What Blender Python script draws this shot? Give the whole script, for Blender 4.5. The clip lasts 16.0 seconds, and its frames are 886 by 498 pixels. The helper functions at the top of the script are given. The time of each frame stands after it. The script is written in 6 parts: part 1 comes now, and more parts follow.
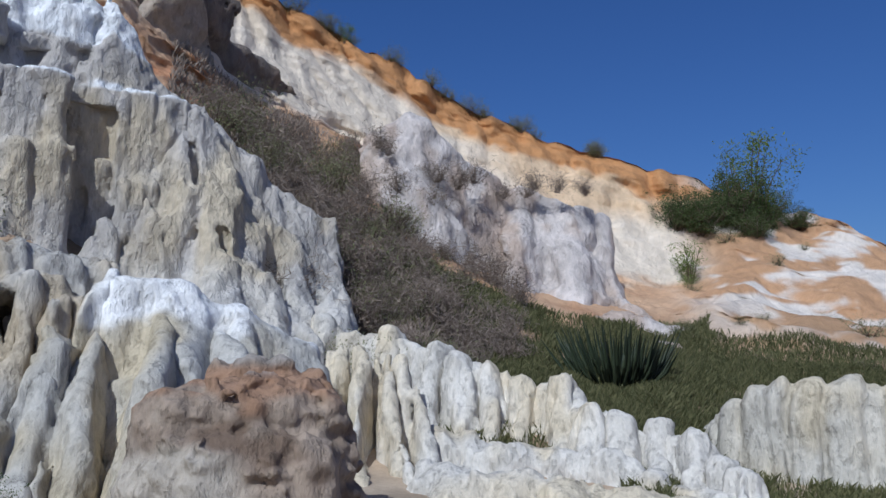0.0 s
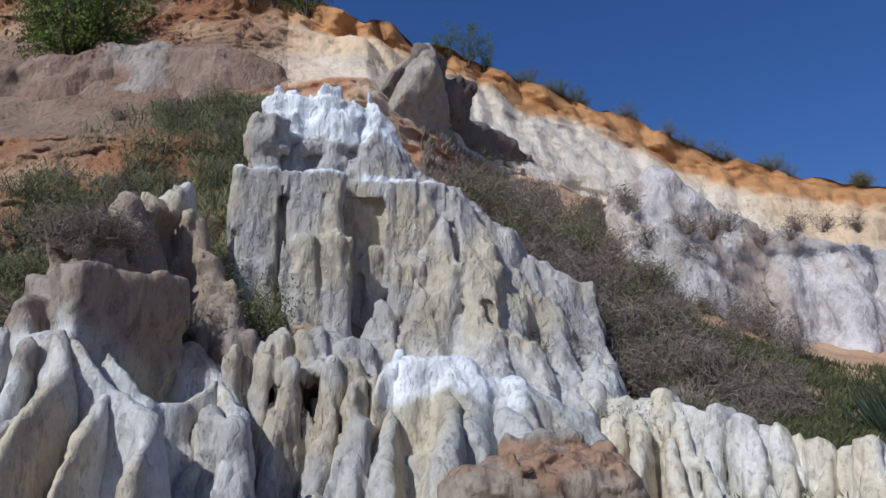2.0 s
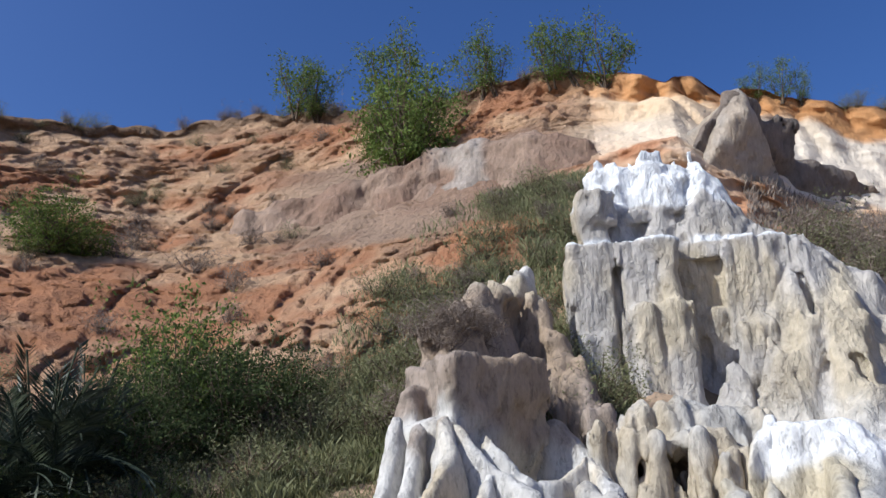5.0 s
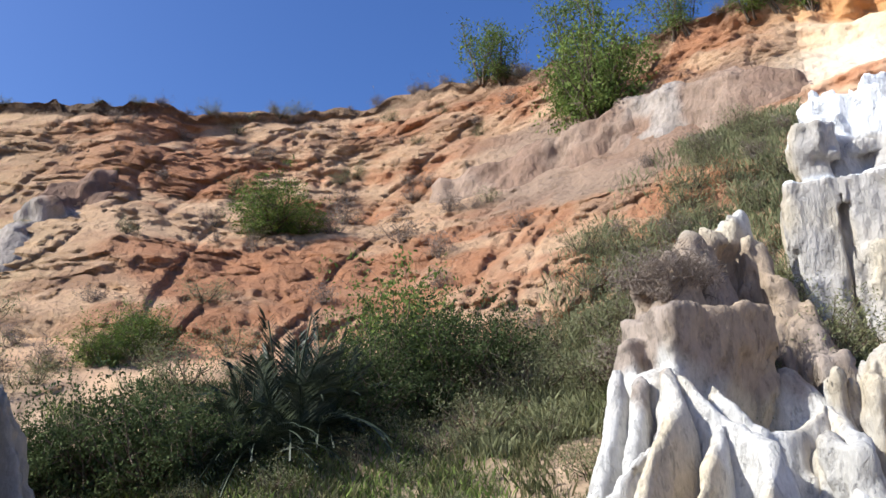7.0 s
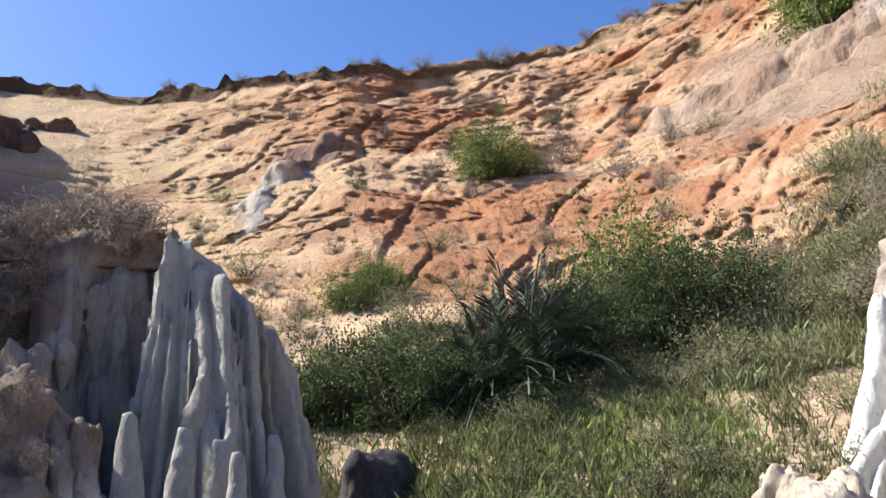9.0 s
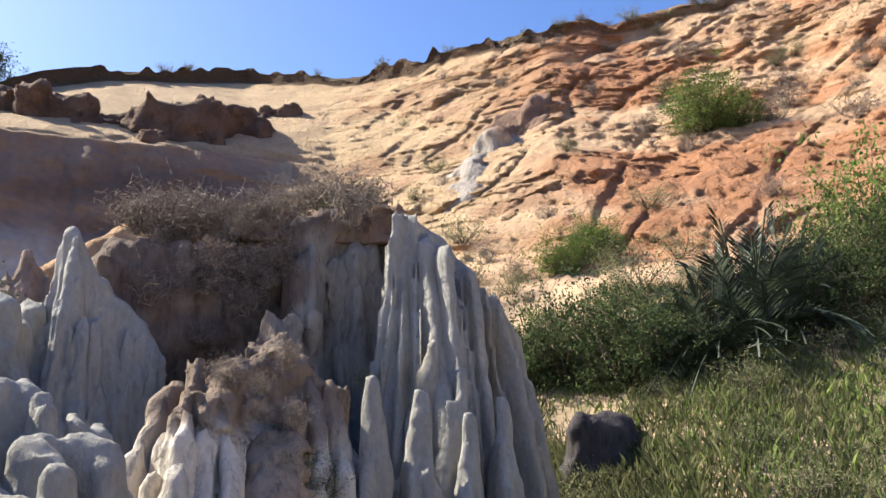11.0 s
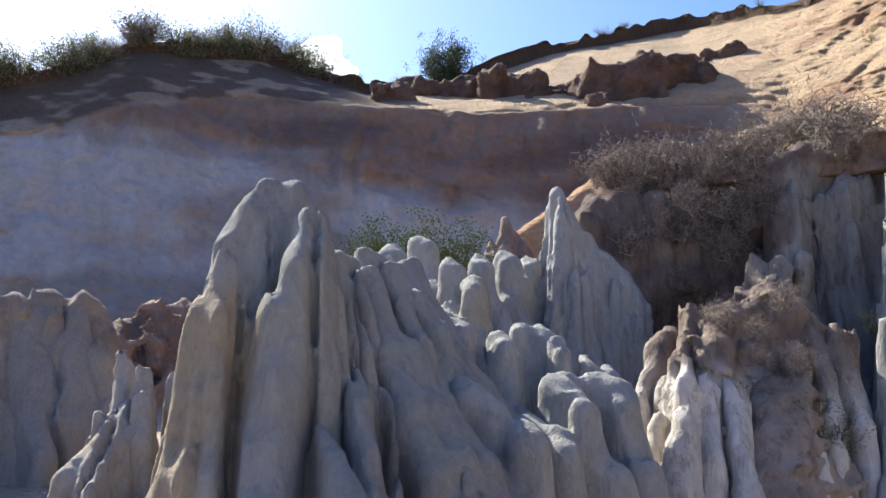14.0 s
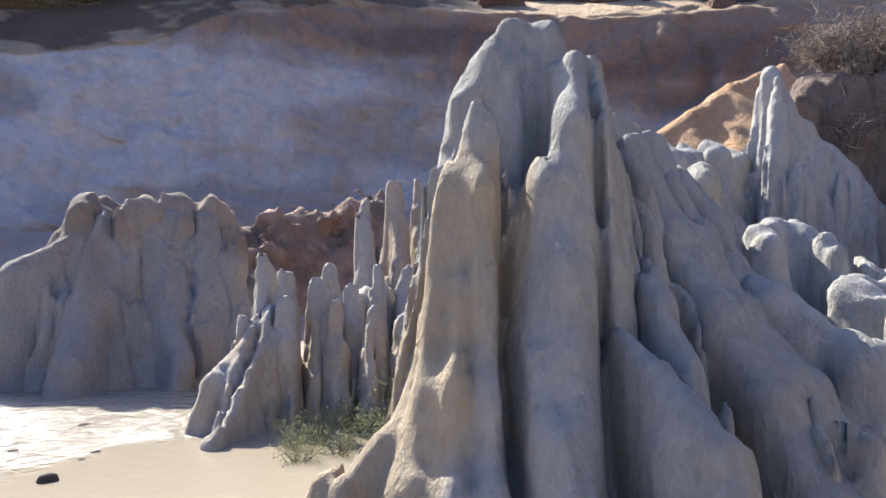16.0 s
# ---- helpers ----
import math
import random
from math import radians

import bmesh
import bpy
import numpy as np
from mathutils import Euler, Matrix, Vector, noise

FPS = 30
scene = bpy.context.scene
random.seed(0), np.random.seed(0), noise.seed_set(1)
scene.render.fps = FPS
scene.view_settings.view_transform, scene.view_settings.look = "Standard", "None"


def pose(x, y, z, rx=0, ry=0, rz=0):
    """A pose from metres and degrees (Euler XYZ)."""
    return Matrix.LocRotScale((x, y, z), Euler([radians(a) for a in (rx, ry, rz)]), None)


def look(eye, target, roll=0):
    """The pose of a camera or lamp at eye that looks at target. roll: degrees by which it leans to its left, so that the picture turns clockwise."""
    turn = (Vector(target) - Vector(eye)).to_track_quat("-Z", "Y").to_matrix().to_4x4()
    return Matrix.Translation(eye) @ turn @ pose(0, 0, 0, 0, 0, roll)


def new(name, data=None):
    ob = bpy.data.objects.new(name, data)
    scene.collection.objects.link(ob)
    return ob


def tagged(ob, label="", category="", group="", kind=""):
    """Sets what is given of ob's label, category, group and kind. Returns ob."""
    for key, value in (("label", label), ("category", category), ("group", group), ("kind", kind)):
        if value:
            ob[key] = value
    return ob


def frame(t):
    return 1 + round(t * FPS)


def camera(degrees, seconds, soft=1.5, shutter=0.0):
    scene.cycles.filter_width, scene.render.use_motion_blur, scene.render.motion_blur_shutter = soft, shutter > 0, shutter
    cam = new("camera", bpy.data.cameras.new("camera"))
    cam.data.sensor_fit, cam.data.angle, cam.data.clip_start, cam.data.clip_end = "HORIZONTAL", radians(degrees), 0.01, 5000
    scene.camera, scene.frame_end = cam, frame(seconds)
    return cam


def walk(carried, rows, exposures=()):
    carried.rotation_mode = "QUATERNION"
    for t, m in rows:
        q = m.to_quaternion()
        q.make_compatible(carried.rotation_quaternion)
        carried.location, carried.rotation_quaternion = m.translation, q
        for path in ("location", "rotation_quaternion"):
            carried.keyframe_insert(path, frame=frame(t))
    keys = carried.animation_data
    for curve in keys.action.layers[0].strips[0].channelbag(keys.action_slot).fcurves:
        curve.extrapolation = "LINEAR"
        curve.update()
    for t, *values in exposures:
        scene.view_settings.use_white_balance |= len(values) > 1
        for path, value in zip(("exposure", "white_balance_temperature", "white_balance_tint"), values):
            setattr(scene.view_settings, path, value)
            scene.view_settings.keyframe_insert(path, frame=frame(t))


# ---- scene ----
cam = camera(57.65, 16.0)
PATH = [
    (0.0, pose(-0.000, -0.000, 1.650, 99.44, -0.55, 0.20)),
    (0.5, pose(-0.060, -0.040, 1.668, 99.36, -0.50, 2.54)),
    (1.0, pose(-0.206, -0.062, 1.683, 99.89, -0.36, 6.12)),
    (1.5, pose(-0.356, -0.129, 1.736, 101.68, 0.39, 12.61)),
    (2.0, pose(-0.440, -0.211, 1.801, 103.62, 0.85, 17.56)),
    (2.5, pose(-0.487, -0.276, 1.845, 105.56, 0.59, 21.07)),
    (3.0, pose(-0.543, -0.358, 1.887, 106.56, 0.63, 24.97)),
    (3.5, pose(-0.619, -0.455, 1.865, 108.01, 0.61, 29.80)),
    (4.0, pose(-0.666, -0.529, 1.865, 108.55, 1.07, 34.02)),
    (4.2, pose(-0.680, -0.554, 1.873, 108.67, 1.35, 35.44)),
    (6.3, pose(-0.827, -0.833, 1.827, 107.53, 1.15, 49.30)),
    (6.5, pose(-0.840, -0.849, 1.825, 107.18, 1.36, 50.88)),
    (7.0, pose(-0.865, -0.865, 1.792, 106.44, 1.38, 54.91)),
    (7.5, pose(-0.899, -0.891, 1.741, 105.15, 1.19, 58.05)),
    (8.0, pose(-0.933, -0.911, 1.734, 104.08, 0.66, 62.30)),
    (8.5, pose(-0.966, -0.944, 1.721, 103.51, 0.73, 66.74)),
    (9.0, pose(-0.958, -0.987, 1.705, 102.72, 1.23, 70.67)),
    (9.2, pose(-0.984, -1.026, 1.697, 102.17, 1.61, 72.28)),
    (11.3, pose(-0.787, -1.085, 1.733, 100.27, 0.08, 89.01)),
    (11.5, pose(-0.773, -1.098, 1.721, 100.29, -0.31, 91.31)),
    (12.0, pose(-0.764, -1.105, 1.728, 100.31, -0.08, 96.60)),
    (12.5, pose(-0.739, -1.097, 1.716, 100.01, 0.55, 102.55)),
    (13.0, pose(-0.727, -1.082, 1.706, 99.02, 0.99, 106.77)),
    (13.5, pose(-0.766, -1.172, 1.691, 98.28, 0.10, 110.61)),
    (14.0, pose(-0.779, -1.356, 1.659, 97.40, 0.60, 117.32)),
    (14.5, pose(-0.883, -1.568, 1.635, 98.93, 1.50, 121.80)),
    (15.0, pose(-0.976, -1.847, 1.630, 100.19, -0.48, 123.57)),
    (15.5, pose(-1.081, -2.301, 1.583, 93.21, -0.69, 120.71)),
    (16.0, pose(-1.200, -2.607, 1.522, 91.65, -0.49, 123.57)),
]
walk(cam, PATH, ((0, -0.57, 5480, 7), (3.5, -0.28, 5800, 8), (7.0, 0.62, 6150, 7), (9.2, 1.08, 6450, 6), (11.5, 1.22, 6850, 5), (13.5, 1.22, 6450, 5), (14.3, 1.2, 6200, 5), (15.2, 0.95, 6150, 6), (16, 1.55, 6400, 6)))

# ---- world and sun ----
SUN_AZ, SUN_EL = 157.0, 41.0          # degrees, counter-clockwise from +y, and above the horizon
world = bpy.data.worlds.new("world")
scene.world = world
world.use_nodes = True
wn = world.node_tree
sky = wn.nodes.new("ShaderNodeTexSky")
sky.sky_type = "NISHITA"
sky.sun_disc = False
sky.sun_elevation, sky.sun_rotation = radians(SUN_EL), radians(-SUN_AZ)
sky.air_density, sky.dust_density, sky.ozone_density = 1.0, 1.8, 6.0
wn.nodes["Background"].inputs["Strength"].default_value = 0.11
hue = wn.nodes.new("ShaderNodeHueSaturation")
hue.inputs["Hue"].default_value, hue.inputs["Saturation"].default_value = 0.513, 1.15
wn.links.new(sky.outputs[0], hue.inputs["Color"])
wn.links.new(hue.outputs[0], wn.nodes["Background"].inputs["Color"])
sun = new("sun", bpy.data.lights.new("sun", "SUN"))
sun.data.energy, sun.data.angle, sun.data.color = 5.0, radians(0.5), (1.0, 0.95, 0.87)
sa, se = radians(SUN_AZ), radians(SUN_EL)
sun.matrix_world = look((-math.sin(sa) * math.cos(se) * 100, math.cos(sa) * math.cos(se) * 100, math.sin(se) * 100), (0, 0, 0))


# ---- noise ----
def hashed(ix, iy, iz, seed):
    h = (ix * 374761393 + iy * 668265263 + iz * 1440662683 + seed * 144269) & 0xFFFFFFFF
    h = ((h ^ (h >> 13)) * 1274126177) & 0xFFFFFFFF
    return (((h ^ (h >> 16)) & 0xFFFF) / 32767.5 - 1.0).astype(np.float32)


def vnoise(x, y, z, seed=0):
    """Smooth value noise, -1 to 1, one bump a metre."""
    x, y, z = np.broadcast_arrays(np.asarray(x, np.float32), np.asarray(y, np.float32), np.asarray(z, np.float32))
    fx, fy, fz = np.floor(x), np.floor(y), np.floor(z)
    ix, iy, iz = fx.astype(np.int64), fy.astype(np.int64), fz.astype(np.int64)
    u, v, w = x - fx, y - fy, z - fz
    u, v, w = u * u * (3 - 2 * u), v * v * (3 - 2 * v), w * w * (3 - 2 * w)
    total = 0
    for a in (0, 1):
        for b in (0, 1):
            for c in (0, 1):
                wt = (u if a else 1 - u) * (v if b else 1 - v) * (w if c else 1 - w)
                total = total + wt * hashed(ix + a, iy + b, iz + c, seed)
    return total


def fbm(x, y, z, octaves=3, seed=0):
    total, amp = 0, 1.0
    for k in range(octaves):
        f = 2.03 ** k
        total = total + amp * vnoise(x * f + 13.7 * k, y * f + 5.1 * k, z * f, seed + k)
        amp *= 0.5
    return total


def smooth(a, b, x):
    t = np.clip((x - a) / (b - a), 0, 1)
    return t * t * (3 - 2 * t)


# ---- meshes ----
def mesh_from(name, verts, faces, material, colours=None, flat=False):
    me = bpy.data.meshes.new(name)
    verts, faces = np.asarray(verts, np.float32), np.asarray(faces, np.int32)
    n, m, k = len(verts), len(faces), faces.shape[1]
    me.vertices.add(n)
    me.vertices.foreach_set("co", verts.ravel())
    me.loops.add(m * k)
    me.loops.foreach_set("vertex_index", faces.ravel())
    me.polygons.add(m)
    me.polygons.foreach_set("loop_start", np.arange(0, m * k, k, dtype=np.int32))
    me.polygons.foreach_set("use_smooth", np.full(m, not flat))
    me.update(calc_edges=True)
    if colours is not None:
        at = me.color_attributes.new("tone", "FLOAT_COLOR", "POINT")
        at.data.foreach_set("color", np.column_stack([colours, np.ones(n)]).astype(np.float32).ravel())
    me.materials.append(material)
    return me


def surface_nets(F, org, h):
    """Quads of the surface where the field F, on a grid of step h from org, changes sign."""
    ins = F < 0
    sx, sy, sz = (n - 1 for n in F.shape)
    count = np.zeros((sx, sy, sz), np.int8)
    corners = [(a, b, c) for a in (0, 1) for b in (0, 1) for c in (0, 1)]
    for a, b, c in corners:
        count += ins[a:a + sx, b:b + sy, c:c + sz]
    mask = (count > 0) & (count < 8)
    cells = np.argwhere(mask)
    idx = np.full(mask.shape, -1, np.int64)
    idx[mask] = np.arange(len(cells))
    acc, cnt = np.zeros((len(cells), 3)), np.zeros(len(cells))
    for a in corners:
        for axis in range(3):
            if a[axis]:
                continue
            b = list(a)
            b[axis] = 1
            va = F[tuple((cells + a).T)]
            vb = F[tuple((cells + b).T)]
            m = (va < 0) != (vb < 0)
            t = va[m] / (va[m] - vb[m])
            p = np.tile(np.array(a, float), (m.sum(), 1))
            p[:, axis] += t
            acc[m] += p
            cnt[m] += 1
    verts = np.asarray(org) + h * (cells + acc / cnt[:, None])
    quads = []
    for axis in range(3):
        o1, o2 = (axis + 1) % 3, (axis + 2) % 3
        lo, hi = [slice(None)] * 3, [slice(None)] * 3
        lo[axis], hi[axis] = slice(None, -1), slice(1, None)
        s0, s1 = ins[tuple(lo)], ins[tuple(hi)]
        e = np.argwhere(s0 != s1)
        e = e[(e[:, o1] > 0) & (e[:, o2] > 0) & (e[:, o1] < F.shape[o1] - 1) & (e[:, o2] < F.shape[o2] - 1)]
        up = s0[tuple(e.T)]
        q = []
        for d1, d2 in ((-1, -1), (0, -1), (0, 0), (-1, 0)):
            c = e.copy()
            c[:, o1] += d1
            c[:, o2] += d2
            q.append(idx[tuple(c.T)])
        q = np.stack(q, 1)
        q[~up] = q[~up][:, ::-1]
        quads.append(q)
    return verts, np.concatenate(quads)


def formation(name, fins, floor_z, step, material, tone, blend=0.08, flute=(2.2, 0.13), rough=(5.0, 0.03), blocks=(), cuts=(), seed=0, parent=None, crag=(1.0, 0.0, 0.55), folds=None, warp=1.0, facets=()):
    """A body of weathered sand rock. fins: (a, b, radius, slope): a rounded crest from a to b that widens downwards by slope.
    blocks: (centre, half sizes, turn in degrees, rounding); cuts: the same boxes, taken away. crag: broken, angular relief.
    folds: (spine, bumps a metre, depth): drapery that runs down from the spine. facets: (point, normal): flat broken faces.
    warp: how far the forms wander."""
    pts = np.array([p for f in fins for p in f[:2]] + [b[0] for b in blocks], float).reshape(-1, 3)
    reach = [f[2] + f[3] * (max(f[0][2], f[1][2]) - floor_z) for f in fins for _ in (0, 1)] + [max(b[1][:2]) * 1.5 for b in blocks]
    reach = np.array(reach)[:, None] + 0.3
    lo, hi = (pts[:, :2] - reach).min(0), (pts[:, :2] + reach).max(0)
    top = max([max(f[0][2], f[1][2]) + f[2] for f in fins] + [b[0][2] + b[1][2] for b in blocks]) + 0.35
    org = np.array([lo[0], lo[1], floor_z - 3 * step])
    dims = np.ceil((np.array([hi[0], hi[1], top]) - org) / step).astype(int) + 1
    X = (org[0] + step * np.arange(dims[0])).astype(np.float32)[:, None, None]
    Y = (org[1] + step * np.arange(dims[1])).astype(np.float32)[None, :, None]
    Z = (org[2] + step * np.arange(dims[2])).astype(np.float32)[None, None, :]
    F = np.full(tuple(dims), 9.0, np.float32)
    WX = fbm(X * 0.9, Y * 0.9, 0.0, 2, seed + 50) * 0.09 + vnoise(0.0, 0.0, Z * 0.8, seed + 52) * 0.07
    WX = WX * warp
    WY = fbm(X * 0.9 + 40, Y * 0.9, 0.0, 2, seed + 60) * 0.09 + vnoise(9.0, 0.0, Z * 0.8, seed + 62) * 0.07
    WY = WY * warp

    def join(d, sl):
        f = F[sl]
        hh = np.clip(0.5 + 0.5 * (f - d) / blend, 0, 1)
        F[sl] = f * (1 - hh) + d * hh - blend * hh * (1 - hh)

    for a, b, r, slope in fins:
        a, b = np.array(a, float), np.array(b, float)
        rr = r + slope * (max(a[2], b[2]) - floor_z) + 0.4 + blend
        sl = []
        for k in (0, 1):
            i0 = max(0, int((min(a[k], b[k]) - rr - org[k]) / step))
            i1 = min(dims[k], int((max(a[k], b[k]) + rr - org[k]) / step) + 2)
            sl.append(slice(i0, i1))
        sl = (*sl, slice(None))
        x, y = X[sl[0]] + WX[sl], Y[:, sl[1]] + WY[sl]
        d = b - a
        ll = d[0] ** 2 + d[1] ** 2
        t = np.clip(((x - a[0]) * d[0] + (y - a[1]) * d[1]) / ll, 0, 1) if ll > 1e-6 else 0.0
        dx = np.hypot(x - a[0] - t * d[0], y - a[1] - t * d[1])
        hgt = Z - (a[2] + t * d[2]) + r
        down = np.maximum(-hgt, 0)
        join(np.where(hgt > 0, np.hypot(dx, hgt) - r, (dx - r - slope * down) / math.sqrt(1 + slope * slope)), sl)
    for c, half, turn, rnd in blocks:
        ca, sa_ = math.cos(radians(turn)), math.sin(radians(turn))
        x, y = X + 2 * WX - c[0], Y + 2 * WY - c[1]
        u, v, w = np.abs(ca * x + sa_ * y) - half[0] + rnd, np.abs(ca * y - sa_ * x) - half[1] + rnd, np.abs(Z - c[2]) - half[2] + rnd
        d = np.sqrt(np.maximum(u, 0) ** 2 + np.maximum(v, 0) ** 2 + np.maximum(w, 0) ** 2) + np.minimum(np.maximum(np.maximum(u, v), w), 0) - rnd
        join(d, (slice(None),) * 3)
    for c, half, turn, rnd in cuts:
        ca, sa_ = math.cos(radians(turn)), math.sin(radians(turn))
        x, y = X + 2 * WX - c[0], Y + 2 * WY - c[1]
        u, v, w = np.abs(ca * x + sa_ * y) - half[0] + rnd, np.abs(ca * y - sa_ * x) - half[1] + rnd, np.abs(Z - c[2]) - half[2] + rnd
        d = np.sqrt(np.maximum(u, 0) ** 2 + np.maximum(v, 0) ** 2 + np.maximum(w, 0) ** 2) + np.minimum(np.maximum(np.maximum(u, v), w), 0) - rnd
        F = np.maximum(F, -d)
    for p0, nrm in facets:
        nrm = np.array(nrm, float) / np.linalg.norm(nrm)
        F = np.maximum(F, (nrm[0] * (X - p0[0]) + nrm[1] * (Y - p0[1]) + nrm[2] * (Z - p0[2])).astype(np.float32))
    near = np.argwhere(np.abs(F) < 2 * step + 2.2 * flute[1] + 1.8 * rough[1] + 1.5 * crag[1] + (1.2 * folds[2] if folds else 0))
    p = org + step * near
    f1, f2 = flute[0], flute[0] * 2.7
    n1 = np.abs(fbm(p[:, 0] * f1, p[:, 1] * f1, p[:, 2] * f1 * 0.09, 2, seed))
    n2 = np.abs(vnoise(p[:, 0] * f2, p[:, 1] * f2, p[:, 2] * f2 * 0.12, seed + 5))
    cut = flute[1] * (1.7 * (1 - np.minimum(1, n1 * 2.6)) ** 1.5 + 0.8 * (1 - np.minimum(1, n2 * 2.4)))
    grain = rough[1] * fbm(p[:, 0] * rough[0], p[:, 1] * rough[0], p[:, 2] * rough[0] * (rough[2] if len(rough) > 2 else 0.8), 3, seed + 9)
    if crag[1] > 0:
        c = crag[0]
        k1 = np.abs(fbm(p[:, 0] * c, p[:, 1] * c, p[:, 2] * c * crag[2], 3, seed + 13))
        k2 = fbm(p[:, 0] * c * 1.9 + 7, p[:, 1] * c * 1.9, p[:, 2] * c * 1.7 * crag[2], 2, seed + 17) * 3.2
        k2 = np.floor(k2) + smooth(0.55, 1.0, k2 - np.floor(k2))
        grain = grain + crag[1] * (1.1 * k1 + 0.34 * k2 - 0.25)
    if folds:
        spine, rate, depth = folds
        best, bx, by = np.full(len(p), 1e9), np.zeros(len(p)), np.zeros(len(p))
        for a, b in zip(spine[:-1], spine[1:]):
            e = np.array([b[0] - a[0], b[1] - a[1]])
            t = np.clip(((p[:, 0] - a[0]) * e[0] + (p[:, 1] - a[1]) * e[1]) / (e @ e + 1e-9), 0, 1)
            qx, qy = a[0] + t * e[0], a[1] + t * e[1]
            dd = np.hypot(p[:, 0] - qx, p[:, 1] - qy)
            m = dd < best
            best, bx, by = np.where(m, dd, best), np.where(m, qx, bx), np.where(m, qy, by)
        ux, uy = (p[:, 0] - bx) / (best + 1e-6), (p[:, 1] - by) / (best + 1e-6)
        sway = 0.35 * vnoise(p[:, 2] * 0.9, best * 1.2, 0.0, seed + 23)
        g1 = np.abs(fbm(bx * rate + ux * rate * 0.75 + sway, by * rate + uy * rate * 0.75, best * 0.35, 2, seed + 21))
        g2 = np.abs(vnoise(bx * rate * 2.3 + ux * rate * 1.9 + sway, by * rate * 2.3 + uy * rate * 1.9, best * 0.5 + p[:, 2] * 0.2, seed + 27))
        grain = grain + depth * smooth(0.02, 0.3, best) * ((1 - np.minimum(1, g1 * 2.4)) ** 1.3 + 0.5 * (1 - np.minimum(1, g2 * 2.2)) ** 1.3 - 0.45)
    F[tuple(near.T)] += cut - flute[1] * 0.55 + grain
    F[0], F[-1], F[:, 0], F[:, -1], F[:, :, 0], F[:, :, -1] = 1, 1, 1, 1, 1, 1
    verts, quads = surface_nets(F, org, step)
    me = mesh_from(name, verts, quads, material, tone(verts[:, 0], verts[:, 1], verts[:, 2]))
    ob = new(name, me)
    if parent:
        ob.parent = parent
        ob.matrix_parent_inverse = Matrix.Translation(parent.location).inverted()
    return ob


def assembly(name, label, category, base, pieces, floor_z, step, mat, tone, group="", **how):
    """A formation of several bodies. pieces: (name, fins) or (name, fins, changed settings)."""
    root = new(name)
    root.location = base
    for k, piece in enumerate(pieces):
        own = dict(how)
        own["seed"] = how.get("seed", 0) + k
        own.update(piece[2] if len(piece) > 2 else {})
        formation(piece[0], piece[1], own.pop("floor_z", floor_z), step, mat, own.pop("tone", tone), parent=root, **own)
    return tagged(root, label, category, group)


def part(name, me, parent, label=""):
    ob = new(name, me)
    ob.parent = parent
    return tagged(ob, label)


# ---- materials ----
def material(name, rough=0.9, spec=0.3):
    m = bpy.data.materials.new(name)
    m.use_nodes = True
    nt = m.node_tree
    p = nt.nodes["Principled BSDF"]
    p.inputs["Roughness"].default_value, p.inputs["Specular IOR Level"].default_value = rough, spec
    return m, nt, p


def node(nt, kind, **inputs):
    n = nt.nodes.new(kind)
    for k, v in inputs.items():
        n.inputs[k.replace("_", " ")].default_value = v
    return n


